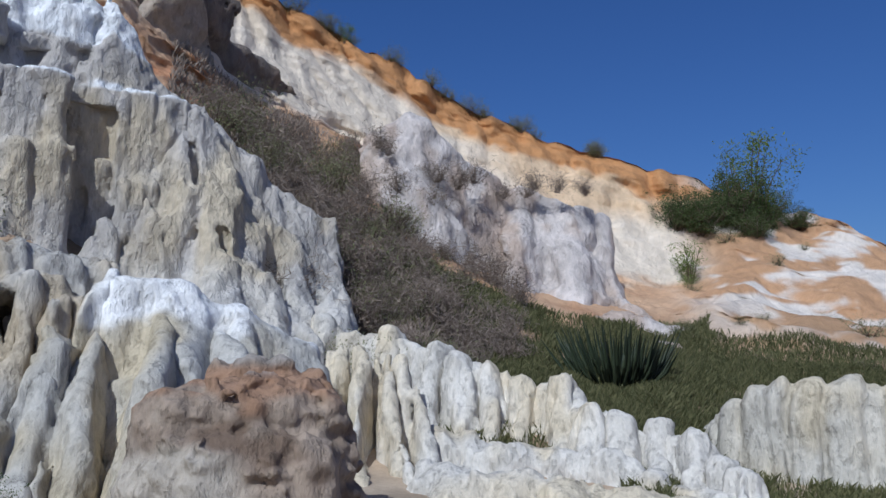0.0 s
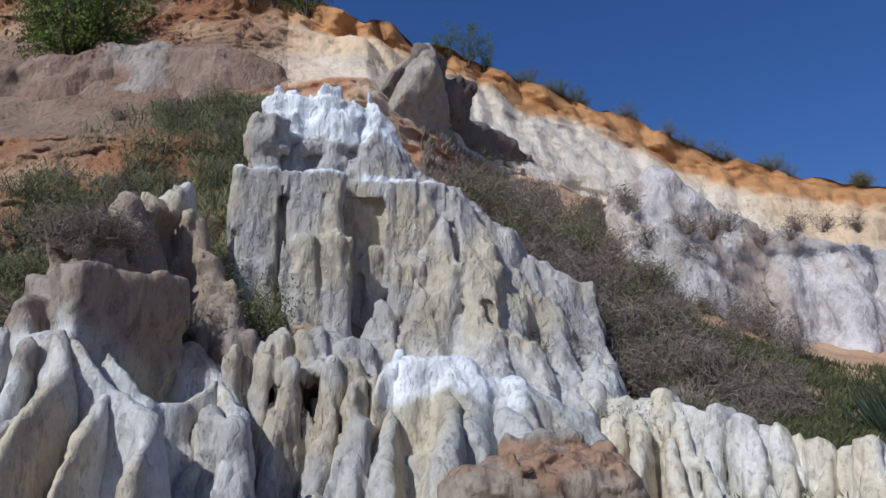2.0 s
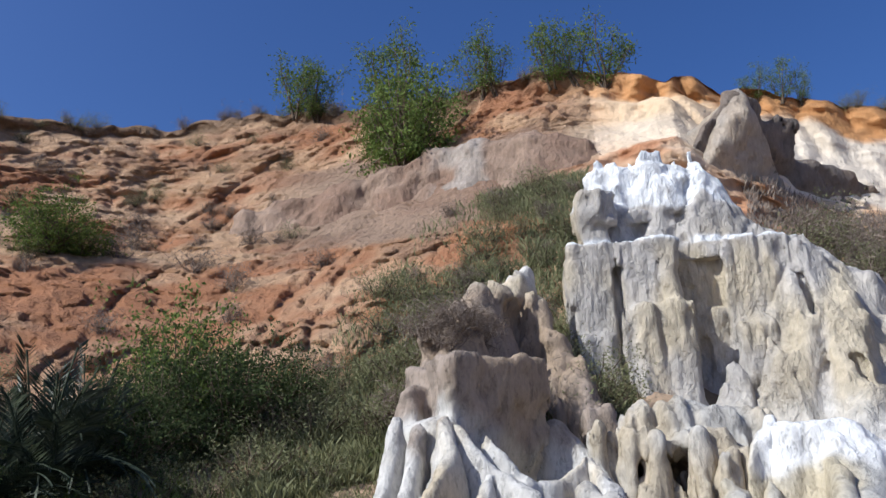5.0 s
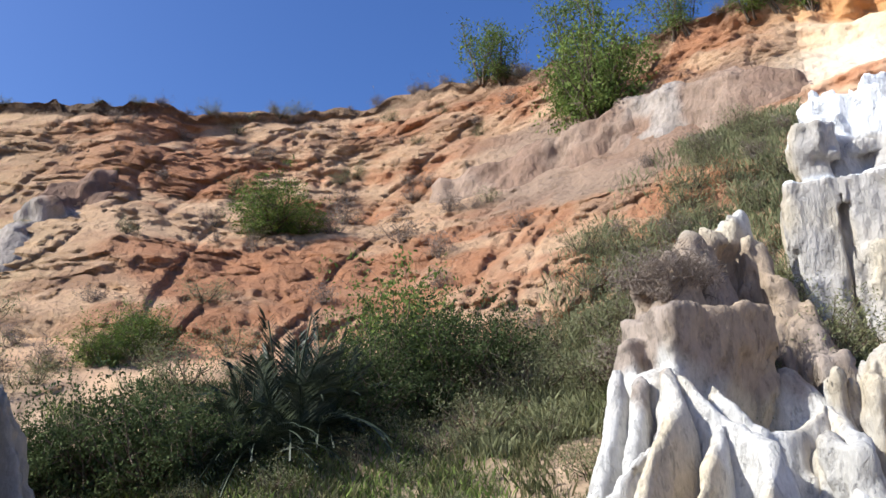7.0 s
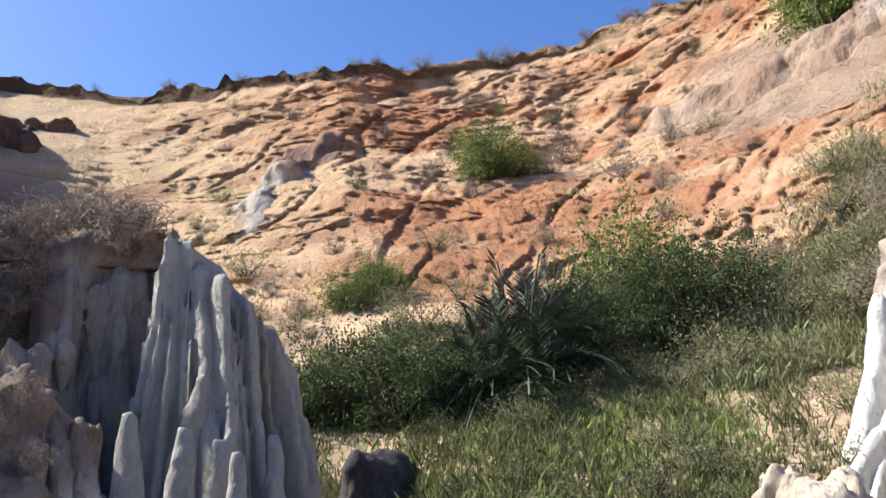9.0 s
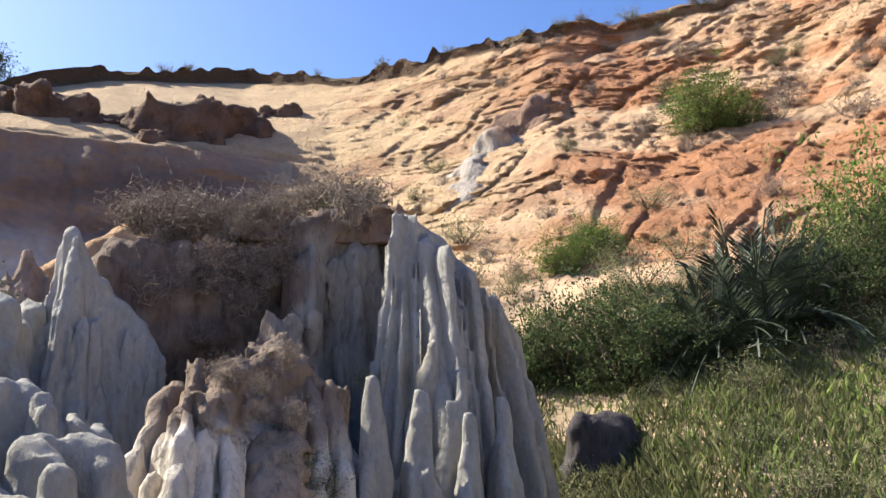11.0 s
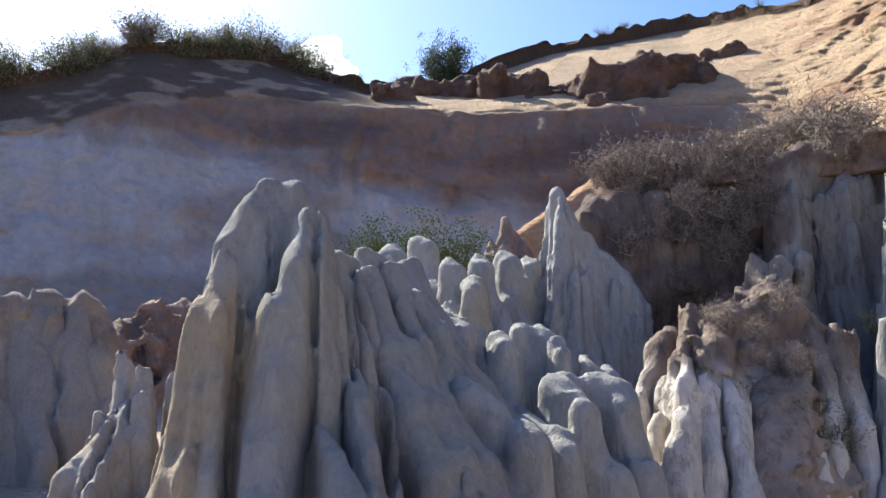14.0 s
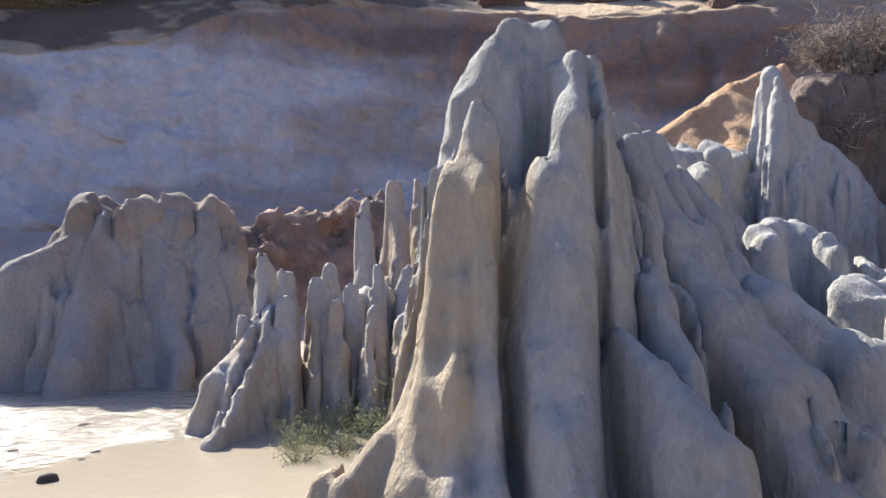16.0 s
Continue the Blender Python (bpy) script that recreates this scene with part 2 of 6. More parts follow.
def earth(name, grain, patch, bump, rough=0.92, contrast=0.35, squash=1.0, streak=0.0, pits=0.25):
    """Earth or rock: its mesh's own tone, mottled at two scales, with fine relief. grain, patch: bumps a metre."""
    m, nt, p = material(name, rough, 0.2)
    tone = nt.nodes.new("ShaderNodeVertexColor")
    tone.layer_name = "tone"
    co = nt.nodes.new("ShaderNodeNewGeometry")
    mp = node(nt, "ShaderNodeMapping")
    mp.inputs["Scale"].default_value = (1, 1, squash)
    nt.links.new(co.outputs["Position"], mp.inputs["Vector"])
    n1 = node(nt, "ShaderNodeTexNoise", Scale=grain, Detail=6.0, Roughness=0.65)
    n2 = node(nt, "ShaderNodeTexNoise", Scale=patch, Detail=4.0, Roughness=0.6)
    for n in (n1, n2):
        nt.links.new(mp.outputs[0], n.inputs["Vector"])
    add = nt.nodes.new("ShaderNodeMath")
    nt.links.new(n1.outputs[0], add.inputs[0])
    nt.links.new(n2.outputs[0], add.inputs[1])
    if streak:
        # stains and runnels that run down the face
        m3 = node(nt, "ShaderNodeMapping")
        m3.inputs["Scale"].default_value = (1, 1, 0.13)
        nt.links.new(co.outputs["Position"], m3.inputs["Vector"])
        n3 = node(nt, "ShaderNodeTexNoise", Scale=streak, Detail=5.0, Roughness=0.7)
        nt.links.new(m3.outputs[0], n3.inputs["Vector"])
        more = nt.nodes.new("ShaderNodeMath")
        more.operation = "MULTIPLY_ADD"
        more.inputs[1].default_value, more.inputs[2].default_value = 0.6, -0.3
        nt.links.new(n3.outputs[0], more.inputs[0])
        both = nt.nodes.new("ShaderNodeMath")
        nt.links.new(add.outputs[0], both.inputs[0])
        nt.links.new(more.outputs[0], both.inputs[1])
        add = both
        # pits and crusts; the pits are coloured darker in place of small shadows
        m4 = node(nt, "ShaderNodeMapping")
        m4.inputs["Scale"].default_value = (1, 1, 0.5)
        nt.links.new(co.outputs["Position"], m4.inputs["Vector"])
        n4 = node(nt, "ShaderNodeTexNoise", Scale=grain * 0.45, Detail=5.0, Roughness=0.7, Distortion=0.15)
        nt.links.new(m4.outputs[0], n4.inputs["Vector"])
        pit = nt.nodes.new("ShaderNodeMapRange")
        pit.inputs["From Min"].default_value, pit.inputs["From Max"].default_value = 0.36, 0.47
        pit.inputs["To Min"].default_value, pit.inputs["To Max"].default_value = -pits, 0.35 * pits
        nt.links.new(n4.outputs[0], pit.inputs["Value"])
        rest = nt.nodes.new("ShaderNodeMath")
        nt.links.new(add.outputs[0], rest.inputs[0])
        nt.links.new(pit.outputs[0], rest.inputs[1])
        add = rest
    rng = nt.nodes.new("ShaderNodeMapRange")
    rng.inputs["From Min"].default_value, rng.inputs["From Max"].default_value = 0.65, 1.35
    rng.inputs["To Min"].default_value, rng.inputs["To Max"].default_value = 1 - contrast, 1 + contrast * 0.7
    nt.links.new(add.outputs[0], rng.inputs["Value"])
    mul = nt.nodes.new("ShaderNodeVectorMath")
    mul.operation = "SCALE"
    nt.links.new(tone.outputs["Color"], mul.inputs[0])
    nt.links.new(rng.outputs[0], mul.inputs["Scale"])
    nt.links.new(mul.outputs[0], p.inputs["Base Color"])
    bp = node(nt, "ShaderNodeBump", Strength=0.9, Distance=bump)
    nt.links.new(add.outputs[0], bp.inputs["Height"])
    nt.links.new(bp.outputs[0], p.inputs["Normal"])
    return m


def leafy(name, a, b, rough=0.65, gloss=0.2, glow=0.0):
    """Leaves or twigs: each island its own shade between a and b."""
    m, nt, p = material(name, rough, gloss)
    g = nt.nodes.new("ShaderNodeNewGeometry")
    ramp = nt.nodes.new("ShaderNodeValToRGB")
    ramp.color_ramp.elements[0].color, ramp.color_ramp.elements[1].color = (*a, 1), (*b, 1)
    nt.links.new(g.outputs["Random Per Island"], ramp.inputs[0])
    nt.links.new(ramp.outputs[0], p.inputs["Base Color"])
    if glow:
        tr = nt.nodes.new("ShaderNodeBsdfTranslucent")
        nt.links.new(ramp.outputs[0], tr.inputs["Color"])
        sh = nt.nodes.new("ShaderNodeMixShader")
        sh.inputs[0].default_value = glow
        nt.links.new(p.outputs[0], sh.inputs[1])
        nt.links.new(tr.outputs[0], sh.inputs[2])
        nt.links.new(sh.outputs[0], nt.nodes["Material Output"].inputs["Surface"])
    return m


ROCK = earth("weathered_sand_rock", 16.0, 1.6, 0.045, contrast=0.32, squash=0.45, streak=4.0)
ROCK_NEAR = earth("smooth_sand_rock", 22.0, 1.4, 0.026, contrast=0.26, squash=0.6, streak=2.5, pits=0.12)
ROCK_FAR = earth("cliff_sand_rock", 6.0, 0.7, 0.16, contrast=0.36, squash=0.5, streak=2.2, pits=0.14)
CREAM = earth("cream_cliff_sand", 3.5, 0.3, 0.14, contrast=0.22, squash=0.5, streak=1.3, pits=0.08)
SLOPE = earth("slope_earth", 4.5, 0.35, 0.42, contrast=0.3)
CLIFF = earth("smooth_cliff_sand", 2.6, 0.22, 0.12, contrast=0.24, streak=0.6, pits=0.1)
SAND = earth("wet_and_dry_sand", 9.0, 0.8, 0.03, contrast=0.25)
LEAF = leafy("green_leaf", (0.08, 0.125, 0.03), (0.22, 0.28, 0.08), 0.8, 0.05, glow=0.22)
LEAF_DARK = leafy("dark_green_leaf", (0.045, 0.066, 0.025), (0.115, 0.145, 0.06), 0.8, 0.05, glow=0.2)
FROND = leafy("dark_palm_frond", (0.018, 0.028, 0.014), (0.07, 0.085, 0.05), 0.5, 0.3)
LEAF_OLIVE = leafy("olive_leaf", (0.12, 0.13, 0.06), (0.30, 0.30, 0.16), glow=0.3)
DRY = leafy("dry_twig", (0.14, 0.105, 0.085), (0.34, 0.28, 0.23), 0.9, 0.1)
GRASS = leafy("grass_blade", (0.06, 0.07, 0.028), (0.215, 0.205, 0.10), 0.7, 0.15, glow=0.35)
BARK = leafy("bark", (0.10, 0.07, 0.05), (0.2, 0.16, 0.12), 0.9, 0.1)

# ---- the lie of the land: (direction, toe r z, bank r z, cliff foot r z, ridge r z) ----
EAST = [(-55, 18, 0.0, 28, 2.2, 46, 5, 58, 7), (-29, 20, 0.1, 25, 1.9, 37, 5.5, 46.4, 8.7), (-21, 19, 0.2, 24, 2.1, 36, 6.2, 42.5, 11.0),
        (-15, 15, 0.5, 23, 2.4, 35, 5.6, 41, 12.4), (-8, 15, 0.7, 22, 2.6, 34, 6.6, 39.6, 13.8), (0, 15.5, 0.9, 21, 3.4, 33, 8.4, 38, 15.5),
        (7, 16, 1.3, 21, 4.5, 33, 11.9, 36.5, 17.65), (15, 15, 1.5, 21, 6, 30.5, 12.8, 34, 19.05), (24, 14, 1.6, 21, 7, 27, 14.5, 31, 19.4)]
NORTH = [(34, 13, 1.6, 20, 6.8, 27.5, 14.2, 32, 21.1), (41, 12, 1.4, 20, 6.5, 29, 14.2, 34.6, 21.2), (48.5, 11, 1.1, 20, 5.8, 32, 14.6, 38.3, 22.5),
         (55, 10.5, 0.9, 20, 5.2, 34, 14.2, 41.4, 23.9), (62.5, 10, 0.7, 21, 5, 36, 14.2, 44.8, 23.8), (73.5, 9.5, 0.5, 22, 5.4, 37, 14.6, 43.9, 22.1),
         (79.5, 11, 0.4, 23, 5.6, 37, 14.8, 44.4, 22.4), (88, 12, 0.4, 26, 6, 38, 12.8, 49, 22.7)]
WEST = [(95, 13, 0.4, 31, 6.5, 42, 13.6, 56, 24.2), (101, 14, 0.3, 36, 6.2, 41.5, 13.8, 61.5, 26.1), (110, 15, 0.3, 37.5, 5.5, 41, 13.8, 58.4, 24),
        (116.5, 15, 0.2, 37, 4.6, 40.5, 13.6, 53, 20), (123.5, 15, 0.2, 36, 4, 40, 13.8, 49, 18), (131, 21, -0.1, 36, 3.6, 40.5, 14.2, 45.6, 18.5),
        (139, 21, -0.1, 35, 3.2, 39, 13, 43.6, 17.6), (145, 21, -0.1, 34.5, 3, 38.5, 11, 42, 14.8), (151, 21, -0.1, 34, 2.8, 38, 10, 41.4, 13.3),
        (170, 22, -0.1, 36, 2.6, 40, 9, 44, 12), (210, 18, 0.3, 34, 3, 44, 6, 54, 9), (305, 16, 0.4, 28, 2.5, 46, 5, 58, 7)]
LAND = np.array(EAST + NORTH + WEST)
STREAM = np.array([(9, 5), (3, 0.0), (0.0, -4.8), (-4.0, -7.9), (-6.4, -10.0), (-7.6, -13.2), (-8.0, -17), (-7, -23), (-5, -34)], float)


def stream_distance(x, y):
    d = np.full(np.shape(x), 1e9)
    for a, b in zip(STREAM[:-1], STREAM[1:]):
        e = b - a
        t = np.clip(((x - a[0]) * e[0] + (y - a[1]) * e[1]) / (e @ e), 0, 1)
        d = np.minimum(d, np.hypot(x - a[0] - t * e[0], y - a[1] - t * e[1]))
    return d


def station(az, k):
    """r and z of the land's k-th line (0 toe, 1 bank, 2 cliff foot, 3 ridge) in the direction az."""
    return np.interp(az, LAND[:, 0], LAND[:, 1 + 2 * k]), np.interp(az, LAND[:, 0], LAND[:, 2 + 2 * k])


def land_at(az, u):
    """Where the bare land lies: u 0 to 4 runs from the middle over toe, bank, cliff foot to the ridge, 5 far beyond it."""
    rs = [np.zeros_like(az)] + [station(az, k)[0] for k in range(4)] + [np.full_like(az, 2600.0)]
    zs = [np.full_like(az, -0.24)] + [station(az, k)[1] for k in range(4)] + [station(az, 3)[1] + 6.0]
    k = np.clip(np.floor(u).astype(int), 0, 4)
    t = u - k
    t = np.where(k == 4, t ** 3, t)
    tz = np.where(k == 0, t ** 6, t)
    rs, zs = np.array(rs), np.array(zs)
    i = np.arange(len(az))
    # the last stretch below the ridge is a low upright crust of soil
    crust_h = smooth(26, 40, az) * (0.4 + 0.4 * smooth(76, 84, az)) * np.clip(0.75 + 0.6 * vnoise(az * 0.45, 4.0, 0.0, 12) + 0.4 * vnoise(az * 1.7, 4.0, 0.0, 26), 0.12, 1.3)
    top = k == 3
    tz = np.where(top, np.minimum(tz / 0.92, 1.0), tz)
    tr = np.where(top, np.minimum(t / 0.92, 1.0), t)
    z = zs[k, i] * (1 - tz) + np.where(top, zs[k + 1, i] - 0.6 * smooth(26, 40, az), zs[k + 1, i]) * tz
    edge = np.where(top, smooth(0.92, 0.97, t), 0.0)
    r = rs[k, i] * (1 - tr) + rs[k + 1, i] * tr
    r = r - np.where(top, 0.35 * crust_h * smooth(0.93, 0.98, t), 0.0)
    z = z + crust_h * edge
    return r, z


def relief(az, u, r, z):
    """The land's weathering: moves (r, z)."""
    a = np.radians(az)
    x, y = -np.sin(a) * r, np.cos(a) * r
    near = smooth(1.0, 1.6, u)
    crest = 1 - smooth(3.8, 4.0, u) * 0.6
    far = 1 - smooth(4.0, 4.3, u)
    east, west = 1 - smooth(26, 36, az), smooth(88, 102, az)
    north = np.clip(1 - east - west, 0, 1)
    lumps = fbm(x * 0.22, y * 0.22, z * 0.3, 3, 3)
    clods = fbm(x * 0.9, y * 0.9, z * 1.3, 3, 4)
    runnel = 1 - np.abs(fbm(x * 0.75, y * 0.75, z * 0.10, 2, 7)) * 1.5
    cliff = smooth(2.0, 2.25, u) * (1 - smooth(3.0, 3.15, u)) * west + smooth(3.0, 3.2, u) * east
    s = np.radians(az) * 42
    crag = 0.5 - np.abs(fbm(s * 0.16 + z * 0.1, z * 0.5 - s * 0.12, r * 0.1, 3, 14))
    steps = 0.4 - np.abs(fbm(s * 0.55 + z * 0.3, z * 1.5 - s * 0.35, r * 0.4, 3, 15))
    chips = np.abs(fbm(s * 2.3, z * 3.4 - s * 0.8, r * 0.8, 2, 16))
    along, across = (z - s) * 0.7, (z + s) * 0.7
    crack = 1 - smooth(0.0, 0.16, np.abs(fbm(along * 0.11, across * 0.34, r * 0.08, 3, 19)))
    seam = 1 - smooth(0.0, 0.2, np.abs(fbm(along * 0.38 + 5, across * 0.95, r * 0.2, 3, 20)))
    slip = fbm(along * 0.22, z * 0.9, r * 0.1, 2, 27) * 2.2
    slip = slip - np.floor(slip)
    split = north * (0.33 * crack + 0.15 * seam + 0.22 * slip - 0.2 - 0.35 * crag - 0.2 * steps) + (1 - north) * (-0.8 * crag - 0.34 * steps)
    dr = near * far * crest * ((0.8 * lumps + 0.15 * clods + split + 0.16 * chips) * (1 - 0.25 * cliff) + cliff * 0.7 * runnel)
    dune = west * smooth(2.95, 3.15, u)
    dr = dr * (1 - 0.7 * dune)
    bank = smooth(30, 36, az) * (1 - smooth(50, 58, az)) * smooth(2.55, 2.7, u) * (1 - smooth(3.4, 3.55, u))
    dr = dr * (1 - 0.6 * bank) * (1 - 0.5 * smooth(3.0, 3.15, u) * (1 - smooth(3.6, 3.75, u)) * east)
    face = west * (1 - smooth(2.98, 3.1, u)) * smooth(1.9, 2.1, u)
    dr = dr * (1 - 0.45 * face)
    dz = near * far * crest * (0.10 * clods + 0.2 * lumps) * (1 - 0.5 * cliff) * (1 - 0.6 * dune)
    dz = dz + smooth(3.8, 3.97, u) * far * (0.35 * vnoise(s * 0.55, 0.0, r * 0.3, 17) + 0.25 * vnoise(s * 1.7, 3.0, r * 0.8, 18)) * (1 - 0.85 * dune)
    dz = dz + (1 - smooth(-19, -14, az)) * far * smooth(2.0, 2.4, u) * (0.55 * fbm(x * 0.3, y * 0.3, 0.0, 3, 24) + 0.3 * np.abs(vnoise(x * 0.8, y * 0.8, 0.0, 25)))
    flat = 1 - near
    dz = dz + flat * 0.05 * fbm(x * 0.8, y * 0.8, 0.0, 3, 8)
    bed = 1 - smooth(1.7, 3.2, stream_distance(x, y) + 0.5 * vnoise(x * 0.6, y * 0.6, 0.0, 11))
    dz = dz - bed * flat * 0.32
    return r + dr, z + dz


def mix(a, b, t):
    t = np.asarray(t)[:, None]
    return np.asarray(a) * (1 - t) + np.asarray(b) * t


def land_tone(az, u, x, y, z):
    n1 = fbm(x * 0.12, y * 0.12, z * 0.25, 3, 21)
    n2 = fbm(x * 0.5, y * 0.5, z * 0.9, 3, 22)
    n3 = vnoise(x * 0.1, y * 0.1, z * 1.1, 23)
    east, west = 1 - smooth(26, 36, az), smooth(90, 104, az)
    ones = np.ones((len(x), 3))
    # red and tan earth of the open slope
    c = mix((0.42, 0.20, 0.105) * ones, (0.56, 0.36, 0.22) * ones, smooth(-0.35, 0.35, n1 + 0.5 * n2))
    c = mix(c, (0.24, 0.12, 0.07) * ones, smooth(0.35, 0.7, -n3 + 0.5 * n2) * 0.55)
    c = mix(c, (0.62, 0.42, 0.27) * ones, smooth(0.2, 0.8, n3 + 0.5 * n2) * 0.5)
    c = mix(c, mix((0.53, 0.37, 0.22) * ones, (0.40, 0.25, 0.15) * ones, smooth(0.1, 0.6, n2 - 0.5 * n3)), smooth(76, 90, az) * (0.85 - 0.3 * n2).clip(0, 1))
    # grey brown bank below the ridge
    bank = smooth(30, 36, az) * (1 - smooth(50, 58, az)) * smooth(2.55, 2.7, u + 0.1 * n2) * (1 - smooth(3.38, 3.5, u + 0.06 * n2))
    c = mix(c, mix((0.27, 0.175, 0.125) * ones, (0.34, 0.24, 0.175) * ones, smooth(-0.3, 0.4, n1 + 0.3 * n3)), bank * 0.9)
    # cream and white wall with its orange cap
    wall = smooth(2.9, 3.1, u + 0.15 * n2) * east
    cream = mix((0.66, 0.49, 0.32) * ones, (0.68, 0.59, 0.48) * ones, smooth(-0.2, 0.6, n1 + 0.3 * n3 + 0.6 * (3.3 - u)))
    c = mix(c, cream, wall)
    c = mix(c, (0.47, 0.24, 0.10) * ones, east * smooth(3.62, 3.74, u + 0.08 * n2 + 0.05 * n1))
    right = 1 - smooth(-20, -15, az)
    c = mix(c, mix((0.45, 0.27, 0.15) * ones, (0.64, 0.58, 0.52) * ones, smooth(0.0, 0.35, n2 + 0.4 * n3)), right * smooth(2.0, 2.3, u))
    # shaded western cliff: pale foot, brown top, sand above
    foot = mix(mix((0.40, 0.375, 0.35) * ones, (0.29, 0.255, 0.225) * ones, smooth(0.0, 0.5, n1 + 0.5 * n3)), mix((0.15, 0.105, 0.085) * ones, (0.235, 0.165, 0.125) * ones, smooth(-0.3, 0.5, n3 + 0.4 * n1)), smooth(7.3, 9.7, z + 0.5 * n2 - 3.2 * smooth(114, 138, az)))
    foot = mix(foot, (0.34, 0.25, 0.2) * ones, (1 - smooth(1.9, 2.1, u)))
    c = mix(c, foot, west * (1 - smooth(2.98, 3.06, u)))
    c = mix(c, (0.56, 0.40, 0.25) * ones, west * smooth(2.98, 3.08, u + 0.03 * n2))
    # western end: the hill's darkness and its lit streaks are put into the colour
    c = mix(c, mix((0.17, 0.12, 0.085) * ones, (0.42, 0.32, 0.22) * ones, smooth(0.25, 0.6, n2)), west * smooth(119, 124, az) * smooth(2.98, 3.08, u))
    # dark crust of soil along the crest
    c = mix(c, (0.13, 0.085, 0.055) * ones, smooth(3.89, 3.92, u + 0.02 * n2) * np.where(az < 30, 0.5, np.where(az < 78, 0.65, 1.0)))
    # low ground: soil under the plants, pale sand round the stream
    low = 1 - smooth(1.0 + 0.7 * east, 2.15 + 0.6 * east, u)
    soil = mix((0.30, 0.22, 0.14) * ones, (0.42, 0.30, 0.2) * ones, smooth(-0.4, 0.4, n2))
    c = mix(c, soil, low * (1 - west))
    sand = mix((0.34, 0.27, 0.20) * ones, (0.46, 0.385, 0.30) * ones, smooth(-0.4, 0.4, n2))
    c = mix(c, soil, smooth(34, 44, az) * (1 - smooth(104, 112, az)) * smooth(0.3, 0.5, u) * low)
    c = mix(c, sand, (1 - smooth(0.7, 1.0, u)) * (1 - smooth(34, 44, az) * (1 - smooth(104, 112, az)) * smooth(0.3, 0.5, u)))
    # sand that the stream has wetted
    c = mix(c, (0.23, 0.17, 0.125) * ones, (1 - smooth(2.3, 3.6, stream_distance(x, y) + 0.6 * n2)) * (1 - smooth(0.9, 1.0, u)) * 0.8)
    return c.clip(0.02, 0.9)


def sheet(name, azs, us, mat, label, category):
    A, U = np.meshgrid(azs, us, indexing="ij")
    az, u = A.ravel(), U.ravel()
    r, z = land_at(az, u)
    r, z = relief(az, u, r, z)
    a = np.radians(az)
    x, y = -np.sin(a) * r, np.cos(a) * r
    na, nu = A.shape
    i = (np.arange(na - 1)[:, None] * nu + np.arange(nu - 1)[None, :]).ravel()
    quads = np.stack([i, i + 1, i + nu + 1, i + nu], 1)
    me = mesh_from(name, np.stack([x, y, z], 1), quads, mat, land_tone(az, u, x, y, z))
    return tagged(new(name, me), label, category, kind="structure")


US = np.concatenate([np.linspace(2, 3, 120)[:-1], np.linspace(3, 4, 120), 4 + np.array([0.02, 0.06, 0.12, 0.25, 0.5, 1.0])])
FINE = [np.linspace(a, b, int((b - a) / 0.22) + 1) for a, b in ((-55, 30), (30, 98), (98, 160))]
REST = np.linspace(160, 305, 100)
sheet("ground", np.concatenate([np.linspace(-55, 160, 540), REST[1:]]), np.concatenate([np.linspace(0.001, 1, 46)[:-1], np.linspace(1, 2, 60)]), SAND,
      "pale sandy ground with a shallow stream bed and soil banks", "ground")
sheet("hillside_east", FINE[0], US, CREAM, "cream and white sand cliff under an orange earth cap", "cliff")
sheet("hillside_north", FINE[1], US, SLOPE, "steep eroded slope of red and tan sandy earth", "hillside")
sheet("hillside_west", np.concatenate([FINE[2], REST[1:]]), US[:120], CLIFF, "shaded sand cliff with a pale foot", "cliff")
sheet("dune_west", np.concatenate([FINE[2], REST[1:]]), US[119:], SLOPE, "lit sand dune above the shaded cliff", "dune")


# ---- rock formations ----
def pale(cream=0.4, warm=(0.60, 0.50, 0.34), cool=(0.66, 0.645, 0.62), seed=31):
    def tone(x, y, z):
        n = fbm(x * 0.7, y * 0.7, z * 0.5, 3, seed)
        s = vnoise(x * 2.5, y * 2.5, z * 0.3, seed + 4)
        ones = np.ones((len(x), 3))
        return mix(cool * ones, warm * ones, smooth(0.9 - cream * 1.6, 1.7 - cream * 1.6, n + 0.35 * s + 0.35))
    return tone


def brown(top=2.0, a=(0.34, 0.24, 0.17), b=(0.55, 0.48, 0.40), seed=33):
    """Brown soil over paler rock below the height top."""
    def tone(x, y, z):
        n = fbm(x * 1.2, y * 1.2, z * 1.2, 3, seed)
        ones = np.ones((len(x), 3))
        return mix(b * ones, mix(a * ones, 0.72 * np.array(a) * ones, smooth(-0.2, 0.5, n)), smooth(top - 0.5, top + 0.1, z + 0.4 * n))
    return tone


def chain(points, r, slope):
    return [(a, b, r, slope) for a, b in zip(points[:-1], points[1:])]


def spires(points, r, slope):
    return [(p, p, r, slope) for p in points]


def lower(points, dz):
    return [(x, y, z - dz) for x, y, z in points]


